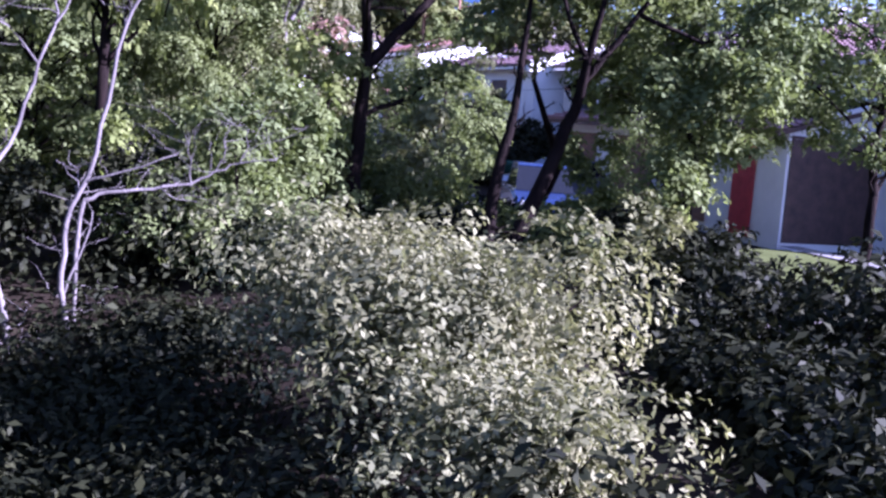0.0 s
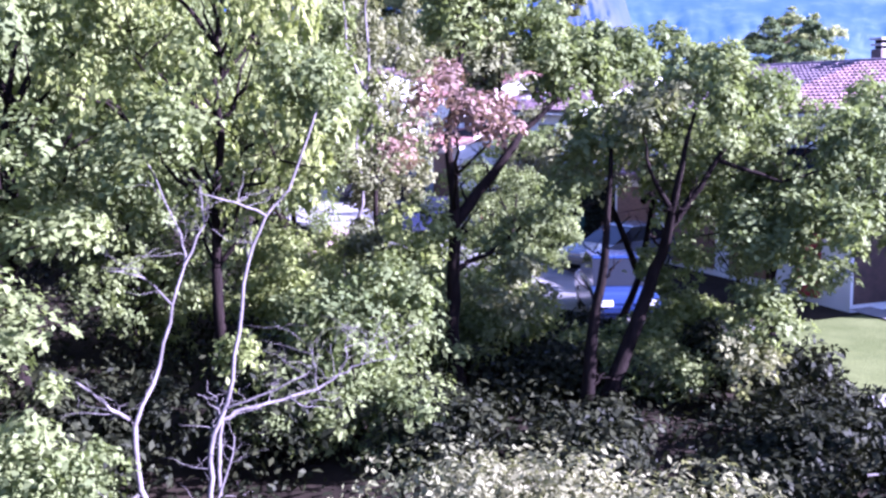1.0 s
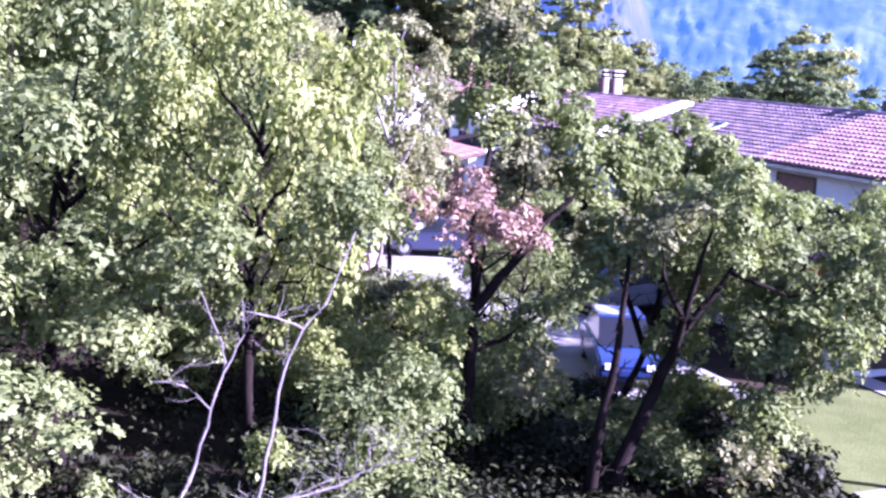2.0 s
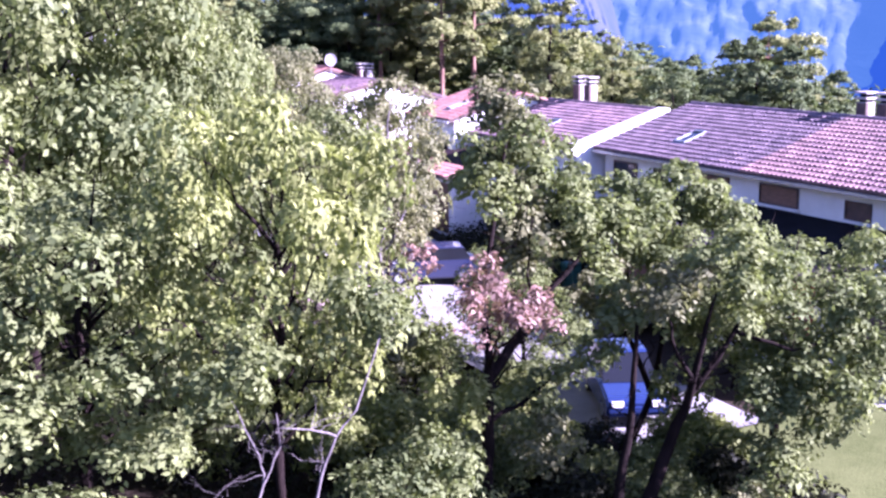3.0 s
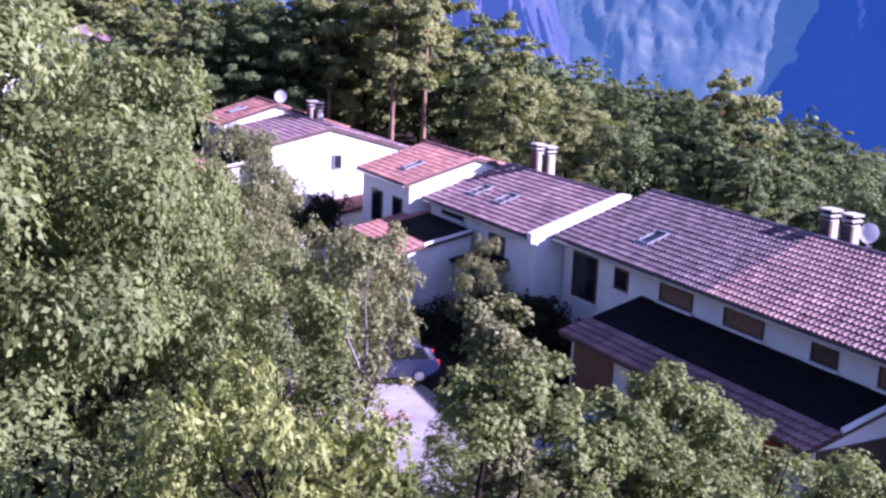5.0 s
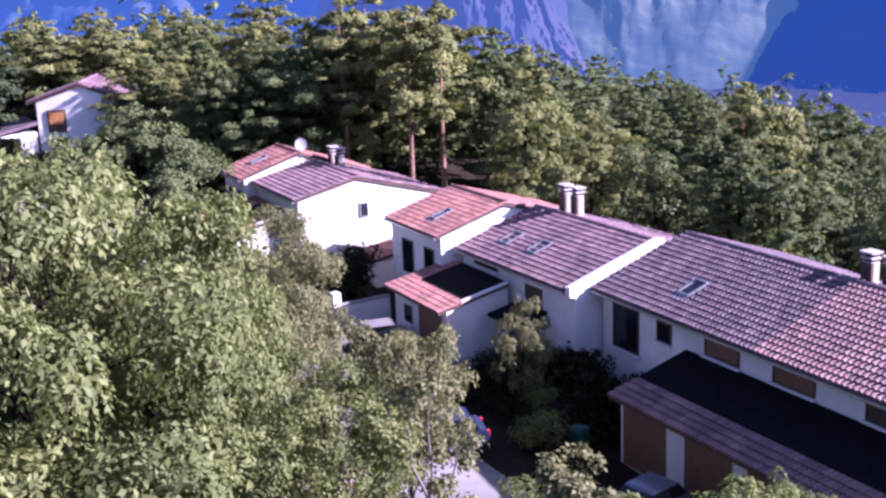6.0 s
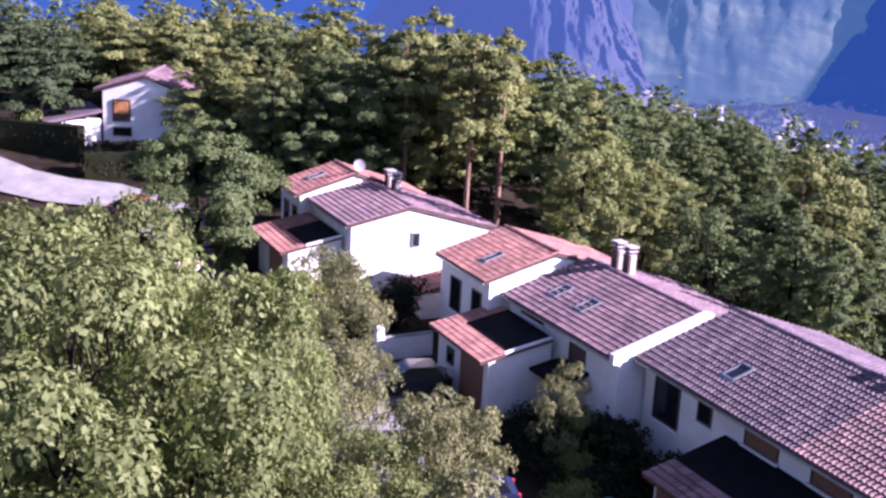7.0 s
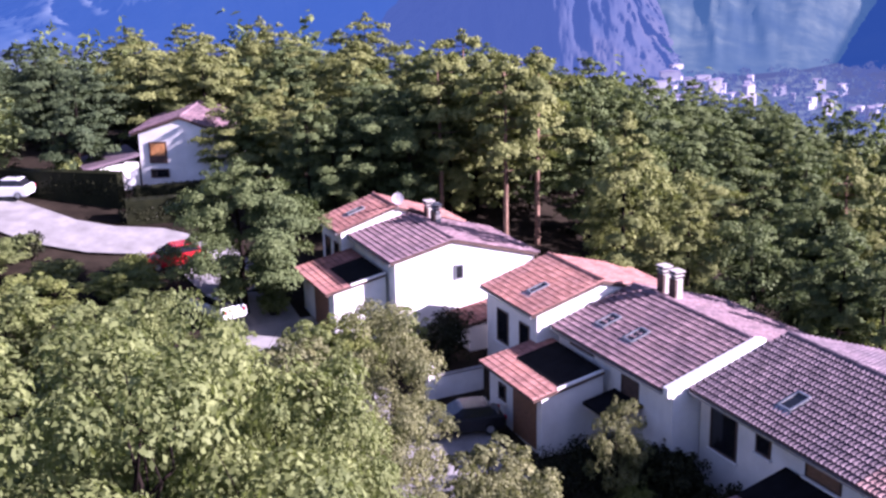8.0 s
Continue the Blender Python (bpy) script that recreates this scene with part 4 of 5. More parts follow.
# ---- the pale bush under the camera ----
def bush(name, label, category, at, spread, height, count, leaf, green, seed, clumps=26, flat=0.75):
    rng = np.random.default_rng(seed)
    cs, rs = [], []
    for _ in range(clumps):
        d = rng.normal(size=3)
        d /= np.linalg.norm(d)
        f = rng.uniform(0.2, 0.9)
        cs.append((d[0] * spread * f * 0.8, d[1] * spread * f * 0.8, height * (0.5 + 0.38 * d[2] * f)))
        q = rng.uniform(0.25, 0.42) * spread
        rs.append((q, q, min(q * flat, height * 0.4)))
    verts, faces = [], []
    r2 = random.Random(seed)
    for c in cs[:12]:
        tube(verts, faces, crooked(r2, (r2.uniform(-0.2, 0.2), r2.uniform(-0.2, 0.2), -0.2), c, 0.12, 5), [0.06, 0.05, 0.04, 0.025, 0.01], 5)
    return plant(name, label, category, mesh_of("stems", verts, faces, None, True), sprays_at(rng, cs, rs, count // 8, 8, leaf, 0.17, 0.5, 0.7, 0.32), BARK, green, at)


# Dark filler shrubs; their leaf colour stands in for the shade of the hollow.
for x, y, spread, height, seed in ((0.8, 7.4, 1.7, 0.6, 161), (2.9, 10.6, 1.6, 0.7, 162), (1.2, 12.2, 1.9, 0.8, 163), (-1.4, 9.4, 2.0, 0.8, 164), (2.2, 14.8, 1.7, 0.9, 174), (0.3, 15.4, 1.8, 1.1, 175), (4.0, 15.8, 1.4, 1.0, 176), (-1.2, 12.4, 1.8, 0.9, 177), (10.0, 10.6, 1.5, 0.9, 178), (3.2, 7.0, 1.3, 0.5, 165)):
    bush("shrub", "dark green shrub with shade put into its leaf colour", "shrub", (x, y), spread, height, 3600, 0.17, HEDGE_SHADE, seed, 30)
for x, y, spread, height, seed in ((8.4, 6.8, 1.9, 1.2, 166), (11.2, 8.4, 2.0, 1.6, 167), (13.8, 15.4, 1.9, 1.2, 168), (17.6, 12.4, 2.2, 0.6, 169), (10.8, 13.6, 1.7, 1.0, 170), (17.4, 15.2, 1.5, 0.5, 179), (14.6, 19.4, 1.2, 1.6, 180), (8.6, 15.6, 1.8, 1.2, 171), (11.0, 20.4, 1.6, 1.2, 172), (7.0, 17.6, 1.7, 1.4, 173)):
    bush("shrub", "dark green shrub with shade put into its leaf colour", "shrub", (x, y), spread, height, 3600, 0.17, HEDGE_SHADE, seed, 30)
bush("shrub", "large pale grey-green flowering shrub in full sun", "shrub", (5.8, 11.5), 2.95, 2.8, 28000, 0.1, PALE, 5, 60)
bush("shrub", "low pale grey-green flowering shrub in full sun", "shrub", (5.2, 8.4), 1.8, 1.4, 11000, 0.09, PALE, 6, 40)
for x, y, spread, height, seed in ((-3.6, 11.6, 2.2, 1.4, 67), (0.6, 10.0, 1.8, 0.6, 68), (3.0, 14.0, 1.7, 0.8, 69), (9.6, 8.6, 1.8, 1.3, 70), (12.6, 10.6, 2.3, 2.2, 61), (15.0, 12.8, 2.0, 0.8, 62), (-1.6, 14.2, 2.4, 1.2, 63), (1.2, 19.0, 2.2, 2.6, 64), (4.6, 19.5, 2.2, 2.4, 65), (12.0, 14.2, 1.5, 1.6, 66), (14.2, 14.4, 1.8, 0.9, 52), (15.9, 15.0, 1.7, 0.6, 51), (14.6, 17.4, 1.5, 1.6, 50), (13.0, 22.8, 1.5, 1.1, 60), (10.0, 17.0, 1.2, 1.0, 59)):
    bush("shrub", "dark green shrub with shade put into its leaf colour", "shrub", (x, y), spread, height, 3600, 0.18, HEDGE_SHADE, seed, 30)
# Part planting, part yard shade: both are in this leaf colour.
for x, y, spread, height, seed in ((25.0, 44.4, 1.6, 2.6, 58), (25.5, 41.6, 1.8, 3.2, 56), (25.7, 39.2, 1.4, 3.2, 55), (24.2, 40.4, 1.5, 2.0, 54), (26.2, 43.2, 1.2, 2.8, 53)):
    bush("shrub", "dark green shrub by the house wall, shade put into its colour", "shrub", (x, y), spread, height, 3600, 0.18, HEDGE_SHADE, seed, 30)
for x, y, spread, height, seed in ((6.6, 18.2, 1.3, 1.6, 181), (4.9, 19.0, 1.3, 2.0, 182), (7.6, 20.8, 1.7, 3.6, 184), (12.9, 19.4, 1.4, 1.3, 185), (0.6, 18.4, 1.3, 1.6, 186), (5.9, 19.4, 1.7, 3.4, 190), (9.6, 22.2, 1.6, 3.2, 191), (13.6, 20.6, 1.3, 1.5, 192), (15.0, 21.8, 1.3, 1.5, 193), (12.2, 21.2, 1.1, 1.2, 194)):
    bush("shrub", "sunlit green thicket shrub among the trunks", "shrub", (x, y), spread, height, 6000, 0.14, OAK, seed, 26)
for x, y, spread, height, seed in ((11.3, 22.9, 1.4, 1.9, 79), (15.2, 20.8, 1.4, 1.9, 78), (8.8, 26.0, 1.9, 2.4, 71), (6.6, 24.6, 1.7, 3.0, 72), (13.0, 27.4, 1.5, 1.7, 73), (10.6, 24.4, 1.6, 2.3, 74), (8.0, 29.6, 2.0, 3.3, 75), (4.4, 27.0, 1.8, 2.8, 76), (12.0, 30.6, 1.7, 2.2, 77), (10.9, 31.2, 1.8, 2.6, 80)):
    bush("shrub", "yellow-green sunlit shrub beside the road", "shrub", (x, y), spread, height, 5000, 0.16, OAK_YELLOW, seed, 26)


# ---- single trees of the thicket ----
def stem_tree(name, label, base, stems, bark, tufts):
    """A tree of a few drawn stems; each stem is a list of (x, y, z) with its two radii, each tuft (centre, radius, leaves, size, green)."""
    bx, by = base
    bz = ground_at(bx, by)
    ob = thing(name, label, "tree", (bx, by, bz), 0, "saplings of the thicket")
    r2 = random.Random(len(label))
    for k, (path, ra, rb) in enumerate(stems):
        verts, faces = [], []
        fine = []
        for (a, b) in zip(path, path[1:]):
            fine += crooked(r2, a, b, 0.035, 4)[:-1]
        fine.append(path[-1])
        n = len(fine)
        tube(verts, faces, [(x - bx, y - by, z - bz) for x, y, z in fine], [ra + (rb - ra) * i / (n - 1) for i in range(n)], 7)
        under(new("trunk" if k == 0 else "branch", mesh_of("stem", verts, faces, bark, True)), ob)
        for _ in range(3 + n // 3):
            i = r2.randrange(1, n)
            p = Vector(fine[i]) - Vector((bx, by, bz))
            w = max(0.006, 0.35 * (ra + (rb - ra) * i / (n - 1)))
            e = p + Vector((r2.gauss(0, 0.4), r2.gauss(0, 0.3), r2.uniform(0.0, 0.6)))
            verts, faces = [], []
            tube(verts, faces, crooked(r2, p, e, 0.06, 5), [w, w * 0.8, w * 0.6, w * 0.45, 0.003], 4)
            for _ in range(2):
                f = p.lerp(e, r2.uniform(0.4, 0.9))
                tube(verts, faces, crooked(r2, f, f + Vector((r2.gauss(0, 0.25), r2.gauss(0, 0.2), r2.uniform(-0.05, 0.35))), 0.04, 4), [w * 0.5, w * 0.4, w * 0.3, 0.002], 3)
            under(new("twig", mesh_of("twig", verts, faces, bark, True)), ob)
    for k, (c, r, count, size, green) in enumerate(tufts):
        rng = np.random.default_rng(k + len(name) * 7 + int(bx * 10))
        cs, rs = [], []
        for _ in range(16):
            d = rng.normal(size=3)
            d /= np.linalg.norm(d)
            cs.append(np.array(c) - (bx, by, bz) + d * r * rng.uniform(0.3, 0.85))
            q = r * rng.uniform(0.2, 0.38)
            rs.append((q, q, q * 0.7))
        under(new("crown", quads_mesh("crown", sprays_at(rng, cs, rs, count // 10, 10, size, 0.2), green)), ob)
    return ob


stem_tree("sapling", "bare pale-barked sapling with a few green leaves", (2.2, 17.2), [
    ([(2.2, 17.2, 1.9), (2.05, 17.2, 2.7), (1.74, 17.2, 3.67), (1.69, 17.15, 4.68)], 0.061, 0.042),
    ([(1.69, 17.15, 4.68), (1.34, 17.0, 5.0), (0.84, 16.9, 5.5)], 0.036, 0.014),
    ([(1.69, 17.15, 4.68), (2.12, 17.3, 5.54), (2.34, 17.3, 6.43), (2.6, 17.4, 7.16), (2.5, 17.5, 7.6), (2.02, 17.5, 8.7)], 0.036, 0.008),
    ([(2.55, 17.35, 7.0), (2.9, 17.4, 7.6), (2.85, 17.4, 8.2)], 0.022, 0.007),
    ([(1.72, 17.2, 3.6), (1.31, 17.0, 3.44), (0.67, 16.8, 3.1)], 0.029, 0.010),
    ([(2.34, 17.3, 6.43), (1.9, 17.1, 6.9), (1.35, 17.0, 7.05)], 0.018, 0.006),
], PALE_BARK, [((0.4, 16.6, 4.7), 1.1, 2600, 0.13, OAK), ((-0.5, 16.4, 3.6), 1.0, 2200, 0.13, OAK), ((2.2, 17.6, 9.0), 0.9, 1500, 0.13, OAK)])
stem_tree("sapling", "tall thin pale-barked sapling with a leafy top", (2.95, 17.0), [
    ([(2.95, 17.0, 1.9), (2.85, 17.0, 2.7), (2.74, 17.0, 3.5), (2.78, 17.0, 4.2), (3.06, 17.0, 4.9), (3.29, 17.05, 5.96), (3.48, 17.1, 7.03), (3.78, 17.1, 7.72), (4.18, 17.15, 8.1), (4.68, 17.2, 9.33)], 0.054, 0.014),
    ([(3.78, 17.1, 7.72), (3.3, 17.0, 7.95), (2.69, 16.9, 8.12)], 0.022, 0.008),
    ([(2.8, 17.0, 3.2), (3.05, 16.9, 4.0), (3.12, 16.9, 4.4)], 0.022, 0.010),
    ([(3.0, 17.0, 4.8), (3.5, 16.8, 5.0), (4.2, 16.6, 5.3)], 0.022, 0.008),
], PALE_BARK, [((4.5, 17.4, 9.6), 1.0, 1800, 0.13, OAK), ((3.4, 17.6, 5.4), 0.5, 500, 0.12, OAK_YELLOW)])
stem_tree("dead_branch", "bleached dead branch caught in the thicket", (3.1, 17.5), [
    ([(3.1, 17.5, 4.5), (3.43, 17.46, 4.64), (4.1, 17.45, 4.72), (4.66, 17.43, 4.83), (5.0, 17.35, 5.05), (5.36, 17.26, 5.2), (5.85, 17.0, 5.3)], 0.034, 0.008),
    ([(4.66, 17.43, 4.83), (4.62, 17.35, 5.2), (4.5, 17.3, 5.55)], 0.015, 0.004),
    ([(5.0, 17.35, 5.05), (5.1, 17.2, 5.4), (5.05, 17.1, 5.65)], 0.013, 0.004),
    ([(3.1, 17.5, 4.5), (3.02, 17.5, 3.7), (3.0, 17.5, 2.0)], 0.038, 0.036),
    ([(5.36, 17.26, 5.2), (5.45, 17.2, 5.45), (5.4, 17.1, 5.7)], 0.012, 0.004),
    ([(4.2, 17.45, 4.74), (4.4, 17.3, 4.6), (4.8, 17.2, 4.55)], 0.011, 0.004),
], PALE_BARK, [])
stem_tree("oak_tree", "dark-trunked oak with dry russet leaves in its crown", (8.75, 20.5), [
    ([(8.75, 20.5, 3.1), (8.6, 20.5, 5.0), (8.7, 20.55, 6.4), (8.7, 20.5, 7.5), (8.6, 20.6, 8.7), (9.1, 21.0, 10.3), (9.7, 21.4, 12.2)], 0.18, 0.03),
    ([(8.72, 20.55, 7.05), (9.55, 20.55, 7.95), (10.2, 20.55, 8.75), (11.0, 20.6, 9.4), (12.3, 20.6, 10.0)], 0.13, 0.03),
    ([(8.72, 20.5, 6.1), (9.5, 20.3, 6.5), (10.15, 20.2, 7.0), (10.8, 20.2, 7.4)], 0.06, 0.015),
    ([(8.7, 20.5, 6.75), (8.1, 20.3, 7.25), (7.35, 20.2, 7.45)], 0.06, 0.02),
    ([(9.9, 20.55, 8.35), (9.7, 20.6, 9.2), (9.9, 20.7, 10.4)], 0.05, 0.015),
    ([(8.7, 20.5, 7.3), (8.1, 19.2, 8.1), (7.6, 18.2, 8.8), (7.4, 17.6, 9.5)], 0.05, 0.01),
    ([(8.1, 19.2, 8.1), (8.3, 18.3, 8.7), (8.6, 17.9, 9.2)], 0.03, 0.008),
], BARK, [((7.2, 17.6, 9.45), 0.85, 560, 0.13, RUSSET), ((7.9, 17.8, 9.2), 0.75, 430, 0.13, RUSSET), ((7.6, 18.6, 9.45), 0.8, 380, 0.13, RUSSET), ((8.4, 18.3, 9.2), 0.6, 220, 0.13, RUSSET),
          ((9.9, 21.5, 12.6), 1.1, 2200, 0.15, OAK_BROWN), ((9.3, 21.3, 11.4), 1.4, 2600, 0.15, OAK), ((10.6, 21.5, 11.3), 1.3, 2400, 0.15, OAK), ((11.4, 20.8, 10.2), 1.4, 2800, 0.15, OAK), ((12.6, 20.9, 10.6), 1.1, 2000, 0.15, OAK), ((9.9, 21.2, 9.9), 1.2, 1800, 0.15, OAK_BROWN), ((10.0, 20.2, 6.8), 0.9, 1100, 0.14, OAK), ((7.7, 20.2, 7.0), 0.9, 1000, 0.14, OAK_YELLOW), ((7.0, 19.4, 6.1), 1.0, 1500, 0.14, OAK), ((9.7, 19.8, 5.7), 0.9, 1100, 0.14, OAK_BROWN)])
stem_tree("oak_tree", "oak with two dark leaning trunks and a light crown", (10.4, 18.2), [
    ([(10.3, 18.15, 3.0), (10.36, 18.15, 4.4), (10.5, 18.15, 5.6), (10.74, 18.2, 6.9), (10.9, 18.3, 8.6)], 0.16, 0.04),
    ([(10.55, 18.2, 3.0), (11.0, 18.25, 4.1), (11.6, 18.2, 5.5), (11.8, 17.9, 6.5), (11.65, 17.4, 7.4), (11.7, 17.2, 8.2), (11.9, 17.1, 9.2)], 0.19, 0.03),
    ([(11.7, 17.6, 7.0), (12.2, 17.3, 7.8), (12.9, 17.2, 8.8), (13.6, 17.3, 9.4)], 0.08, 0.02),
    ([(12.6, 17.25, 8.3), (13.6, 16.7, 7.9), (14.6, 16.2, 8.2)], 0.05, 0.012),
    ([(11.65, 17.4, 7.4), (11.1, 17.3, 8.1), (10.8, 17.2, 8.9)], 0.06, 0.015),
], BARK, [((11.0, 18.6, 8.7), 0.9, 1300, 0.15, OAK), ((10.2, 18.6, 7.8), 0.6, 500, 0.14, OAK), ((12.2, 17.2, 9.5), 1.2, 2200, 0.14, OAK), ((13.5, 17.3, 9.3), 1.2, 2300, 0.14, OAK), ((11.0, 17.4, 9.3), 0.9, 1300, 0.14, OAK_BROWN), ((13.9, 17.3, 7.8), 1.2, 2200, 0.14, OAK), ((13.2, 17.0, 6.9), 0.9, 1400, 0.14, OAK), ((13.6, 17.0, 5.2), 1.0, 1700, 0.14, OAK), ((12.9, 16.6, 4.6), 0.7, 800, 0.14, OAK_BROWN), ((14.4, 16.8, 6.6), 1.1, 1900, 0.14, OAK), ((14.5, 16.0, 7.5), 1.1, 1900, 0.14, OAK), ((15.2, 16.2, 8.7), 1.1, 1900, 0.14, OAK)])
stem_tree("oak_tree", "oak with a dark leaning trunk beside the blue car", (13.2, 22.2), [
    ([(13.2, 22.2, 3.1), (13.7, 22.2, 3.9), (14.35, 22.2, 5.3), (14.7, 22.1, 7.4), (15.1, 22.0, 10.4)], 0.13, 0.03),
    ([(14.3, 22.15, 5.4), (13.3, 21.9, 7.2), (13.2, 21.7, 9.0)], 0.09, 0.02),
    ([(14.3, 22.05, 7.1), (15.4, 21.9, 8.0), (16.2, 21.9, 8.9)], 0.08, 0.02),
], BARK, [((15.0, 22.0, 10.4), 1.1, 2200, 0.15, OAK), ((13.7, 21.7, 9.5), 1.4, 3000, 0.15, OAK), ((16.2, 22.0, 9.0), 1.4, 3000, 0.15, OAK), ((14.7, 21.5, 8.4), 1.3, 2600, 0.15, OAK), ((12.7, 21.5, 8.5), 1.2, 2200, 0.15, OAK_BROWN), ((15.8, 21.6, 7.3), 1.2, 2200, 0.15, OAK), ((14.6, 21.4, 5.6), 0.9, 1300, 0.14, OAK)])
stem_tree("oak_tree", "thinning oak with pale bare limbs and pinkish olive leaves", (9.7, 28.4), [
    ([(9.2, 28.6, 3.4), (9.35, 28.5, 5.2), (9.9, 28.4, 6.8), (9.7, 28.3, 8.4), (10.05, 28.2, 10.2), (9.95, 28.15, 11.9), (10.3, 28.2, 13.2)], 0.07, 0.015),
    ([(9.85, 28.25, 8.4), (10.5, 28.2, 9.6), (10.9, 28.2, 10.9)], 0.06, 0.012),
    ([(9.9, 28.2, 9.8), (9.4, 28.1, 10.9), (9.3, 28.0, 12.0)], 0.05, 0.01),
], PALE_BARK, [((10.1, 28.6, 12.6), 1.0, 900, 0.15, OAK_BROWN), ((10.9, 28.6, 11.0), 1.0, 900, 0.15, OAK_BROWN), ((9.2, 28.8, 11.6), 1.1, 1300, 0.15, OAK), ((10.4, 28.6, 9.4), 1.1, 900, 0.15, OAK_BROWN), ((9.4, 28.6, 9.2), 1.1, 1200, 0.15, OAK), ((10.8, 28.2, 8.2), 0.8, 300, 0.14, RUSSET), ((9.6, 27.8, 5.8), 1.0, 1300, 0.15, OAK_BROWN), ((9.8, 27.7, 7.7), 0.7, 420, 0.15, OAK_BROWN)])


# ---- pines that stand alone ----
WIDE_PINE = conifer(57, 9.0, 3.7, 0.16, 44000, 0.15, 0.45, 0.35, 0.17)
plant("pine_tree", "wide olive pine beside the last garage", "tree", WIDE_PINE[0], WIDE_PINE[1], BARK, PINE, (15.5, 71.4), 40, 1.16, "pines by the houses", 0.95)
house_pine = plant("pine_tree", "olive pine before the detached house", "tree", PINES[1][0], PINES[1][1], BARK, WOOD_LEAF, (22.6, 90.8), 130, 0.75, "pines by the houses", 0.9)
BARE_PINE = conifer(51, 14.0, 3.6, 0.42, 16000, 0.22, 0.6, 0.4, 0.2)
tall_pine = plant("pine_tree", "tall pine with a bare reddish trunk behind the houses", "tree", BARE_PINE[0], BARE_PINE[1], PINE_BARK, PINE_WARM, (35.6, 74.0), 0, 1.0, "pines by the houses")
for x, y, turn, size in ((38.5, 74.6, 80, 1.02), (36.5, 82.0, 190, 1.0), (33.0, 79.0, 300, 0.95), (50.5, 57.0, 250, 0.9)):
    copy_thing(tall_pine, pose(x, y, ground_at(x, y) - 0.05, 0, 0, turn)).scale = (size, size, size)


for k, (x, y, size, tall) in enumerate(((31.0, 79.8, 1.05, 0.84), (34.6, 80.8, 1.0, 0.9), (28.4, 82.4, 1.1, 0.8), (33.0, 84.4, 1.05, 0.88), (25.6, 81.0, 0.9, 0.75))):
    pine(k % 4, PINE_WARM if k % 2 else PINE, (x, y), 70 * k, size, tall, "sunlit green pine close behind the last house")


# ---- house far up the road, its hedges ----
far_house = house("white detached house with a wooden gable window", (17.85, 93.9, 15.4), -27, 9.0, (-3.9, 14.15), (4.6, 13.6), 9.0, TILE, over=0.6, group="houses up the road")
w = under(new("window"), far_house, pose(0, -0.04, 0))
part("frame", boxes((-2.55, -1.15, -0.05, 0.03, 11.8, 13.5)), DARK_WOOD, w)
part("shutter", boxes((-2.4, -1.3, -0.08, -0.052, 12.4, 13.35)), surface("orange_wood", (0.4, 0.16, 0.05), (0.6, 0.28, 0.1), 2, 0.6), w, "sunlit orange wooden shutter")
w = under(new("window"), far_house, pose(0, -0.04, 0))
part("frame", boxes((-2.55, -1.1, -0.05, 0.03, 10.65, 11.35)), DARK_WOOD, w)
part("pane", boxes((-2.45, -1.2, -0.07, -0.052, 10.74, 11.26)), GLASS, w)
annex = thing("annex", "low white annex beside the detached house", "building", (13.0, 95.2, 0), 0)
part("wall", boxes((-2.2, 1.7, 0, 4, 8.5, 11.9)), RENDER, annex)
part("roof", prism([(-2.6, 11.7), (1.75, 12.5), (1.75, 12.7), (-2.6, 11.9)], -0.4, 4.4), TILE_DARK, annex)


def hedge(label, a, b, width, height, count, green, seed):
    """A clipped hedge: a dark heart under a coat of small leaves."""
    ax, ay = a
    bx, by = b
    ln = math.hypot(bx - ax, by - ay)
    turn = math.degrees(math.atan2(by - ay, bx - ax))
    g = ground_at((ax + bx) / 2, (ay + by) / 2)
    ob = thing("hedge", label, "hedge", (ax, ay, g), turn)
    part("heart", boxes((0.1, ln - 0.1, -width / 2 + 0.12, width / 2 - 0.12, -1.0, height - 0.12)), HEDGE_SHADE, ob)
    rng = np.random.default_rng(seed)
    n = int(ln / 0.5) + 1
    cs = [(ln * i / (n - 1), 0, height * 0.5 - 0.2 + rng.uniform(-0.06, 0.06)) for i in range(n)]
    c = leaves_at(rng, cs, [(0.4, width / 2, height * 0.5 + 0.2)] * n, count, 0.16, 0.5, 0.5, 0.9)
    under(new("leaves", quads_mesh("leaves", c, green)), ob)
    return ob


hedge("long dark clipped hedge along the road", (3.0, 100.0), (12.6, 91.6), 1.2, 2.2, 9000, HEDGE_SHADE, 3)
hedge("dark clipped hedge below the detached house", (13.2, 91.4), (20.5, 90.6), 1.0, 1.7, 6000, HEDGE_SHADE, 4)
hedge("dark clipped hedge below the detached house", (12.0, 88.6), (19.5, 87.2), 1.4, 1.9, 7000, HEDGE_SHADE, 5)
bush("shrub", "bright yellow-green young tree by the hedge", "shrub", (9.6, 96.5), 1.7, 3.6, 4000, 0.22, OAK_YELLOW, 81, 22)
for x, y, spread, height, seed in ((4.2, 84.6, 1.6, 2.1, 187), (0.6, 88.4, 1.9, 2.5, 188), (6.2, 80.2, 1.3, 1.5, 189)):
    bush("shrub", "green sunlit shrub on the bank of the road", "shrub", (x, y), spread, height, 4000, 0.2, OAK, seed, 24)
bush("shrub", "round dark green shrub beside the road", "shrub", (4.6, 84.4), 1.5, 2.0, 3500, 0.18, HEDGE_SHADE, 82, 20)
bush("shrub", "yellow-green sunlit shrub beside the road", "shrub", (10.6, 79.0), 1.7, 1.9, 4500, 0.18, OAK_YELLOW, 83, 24)

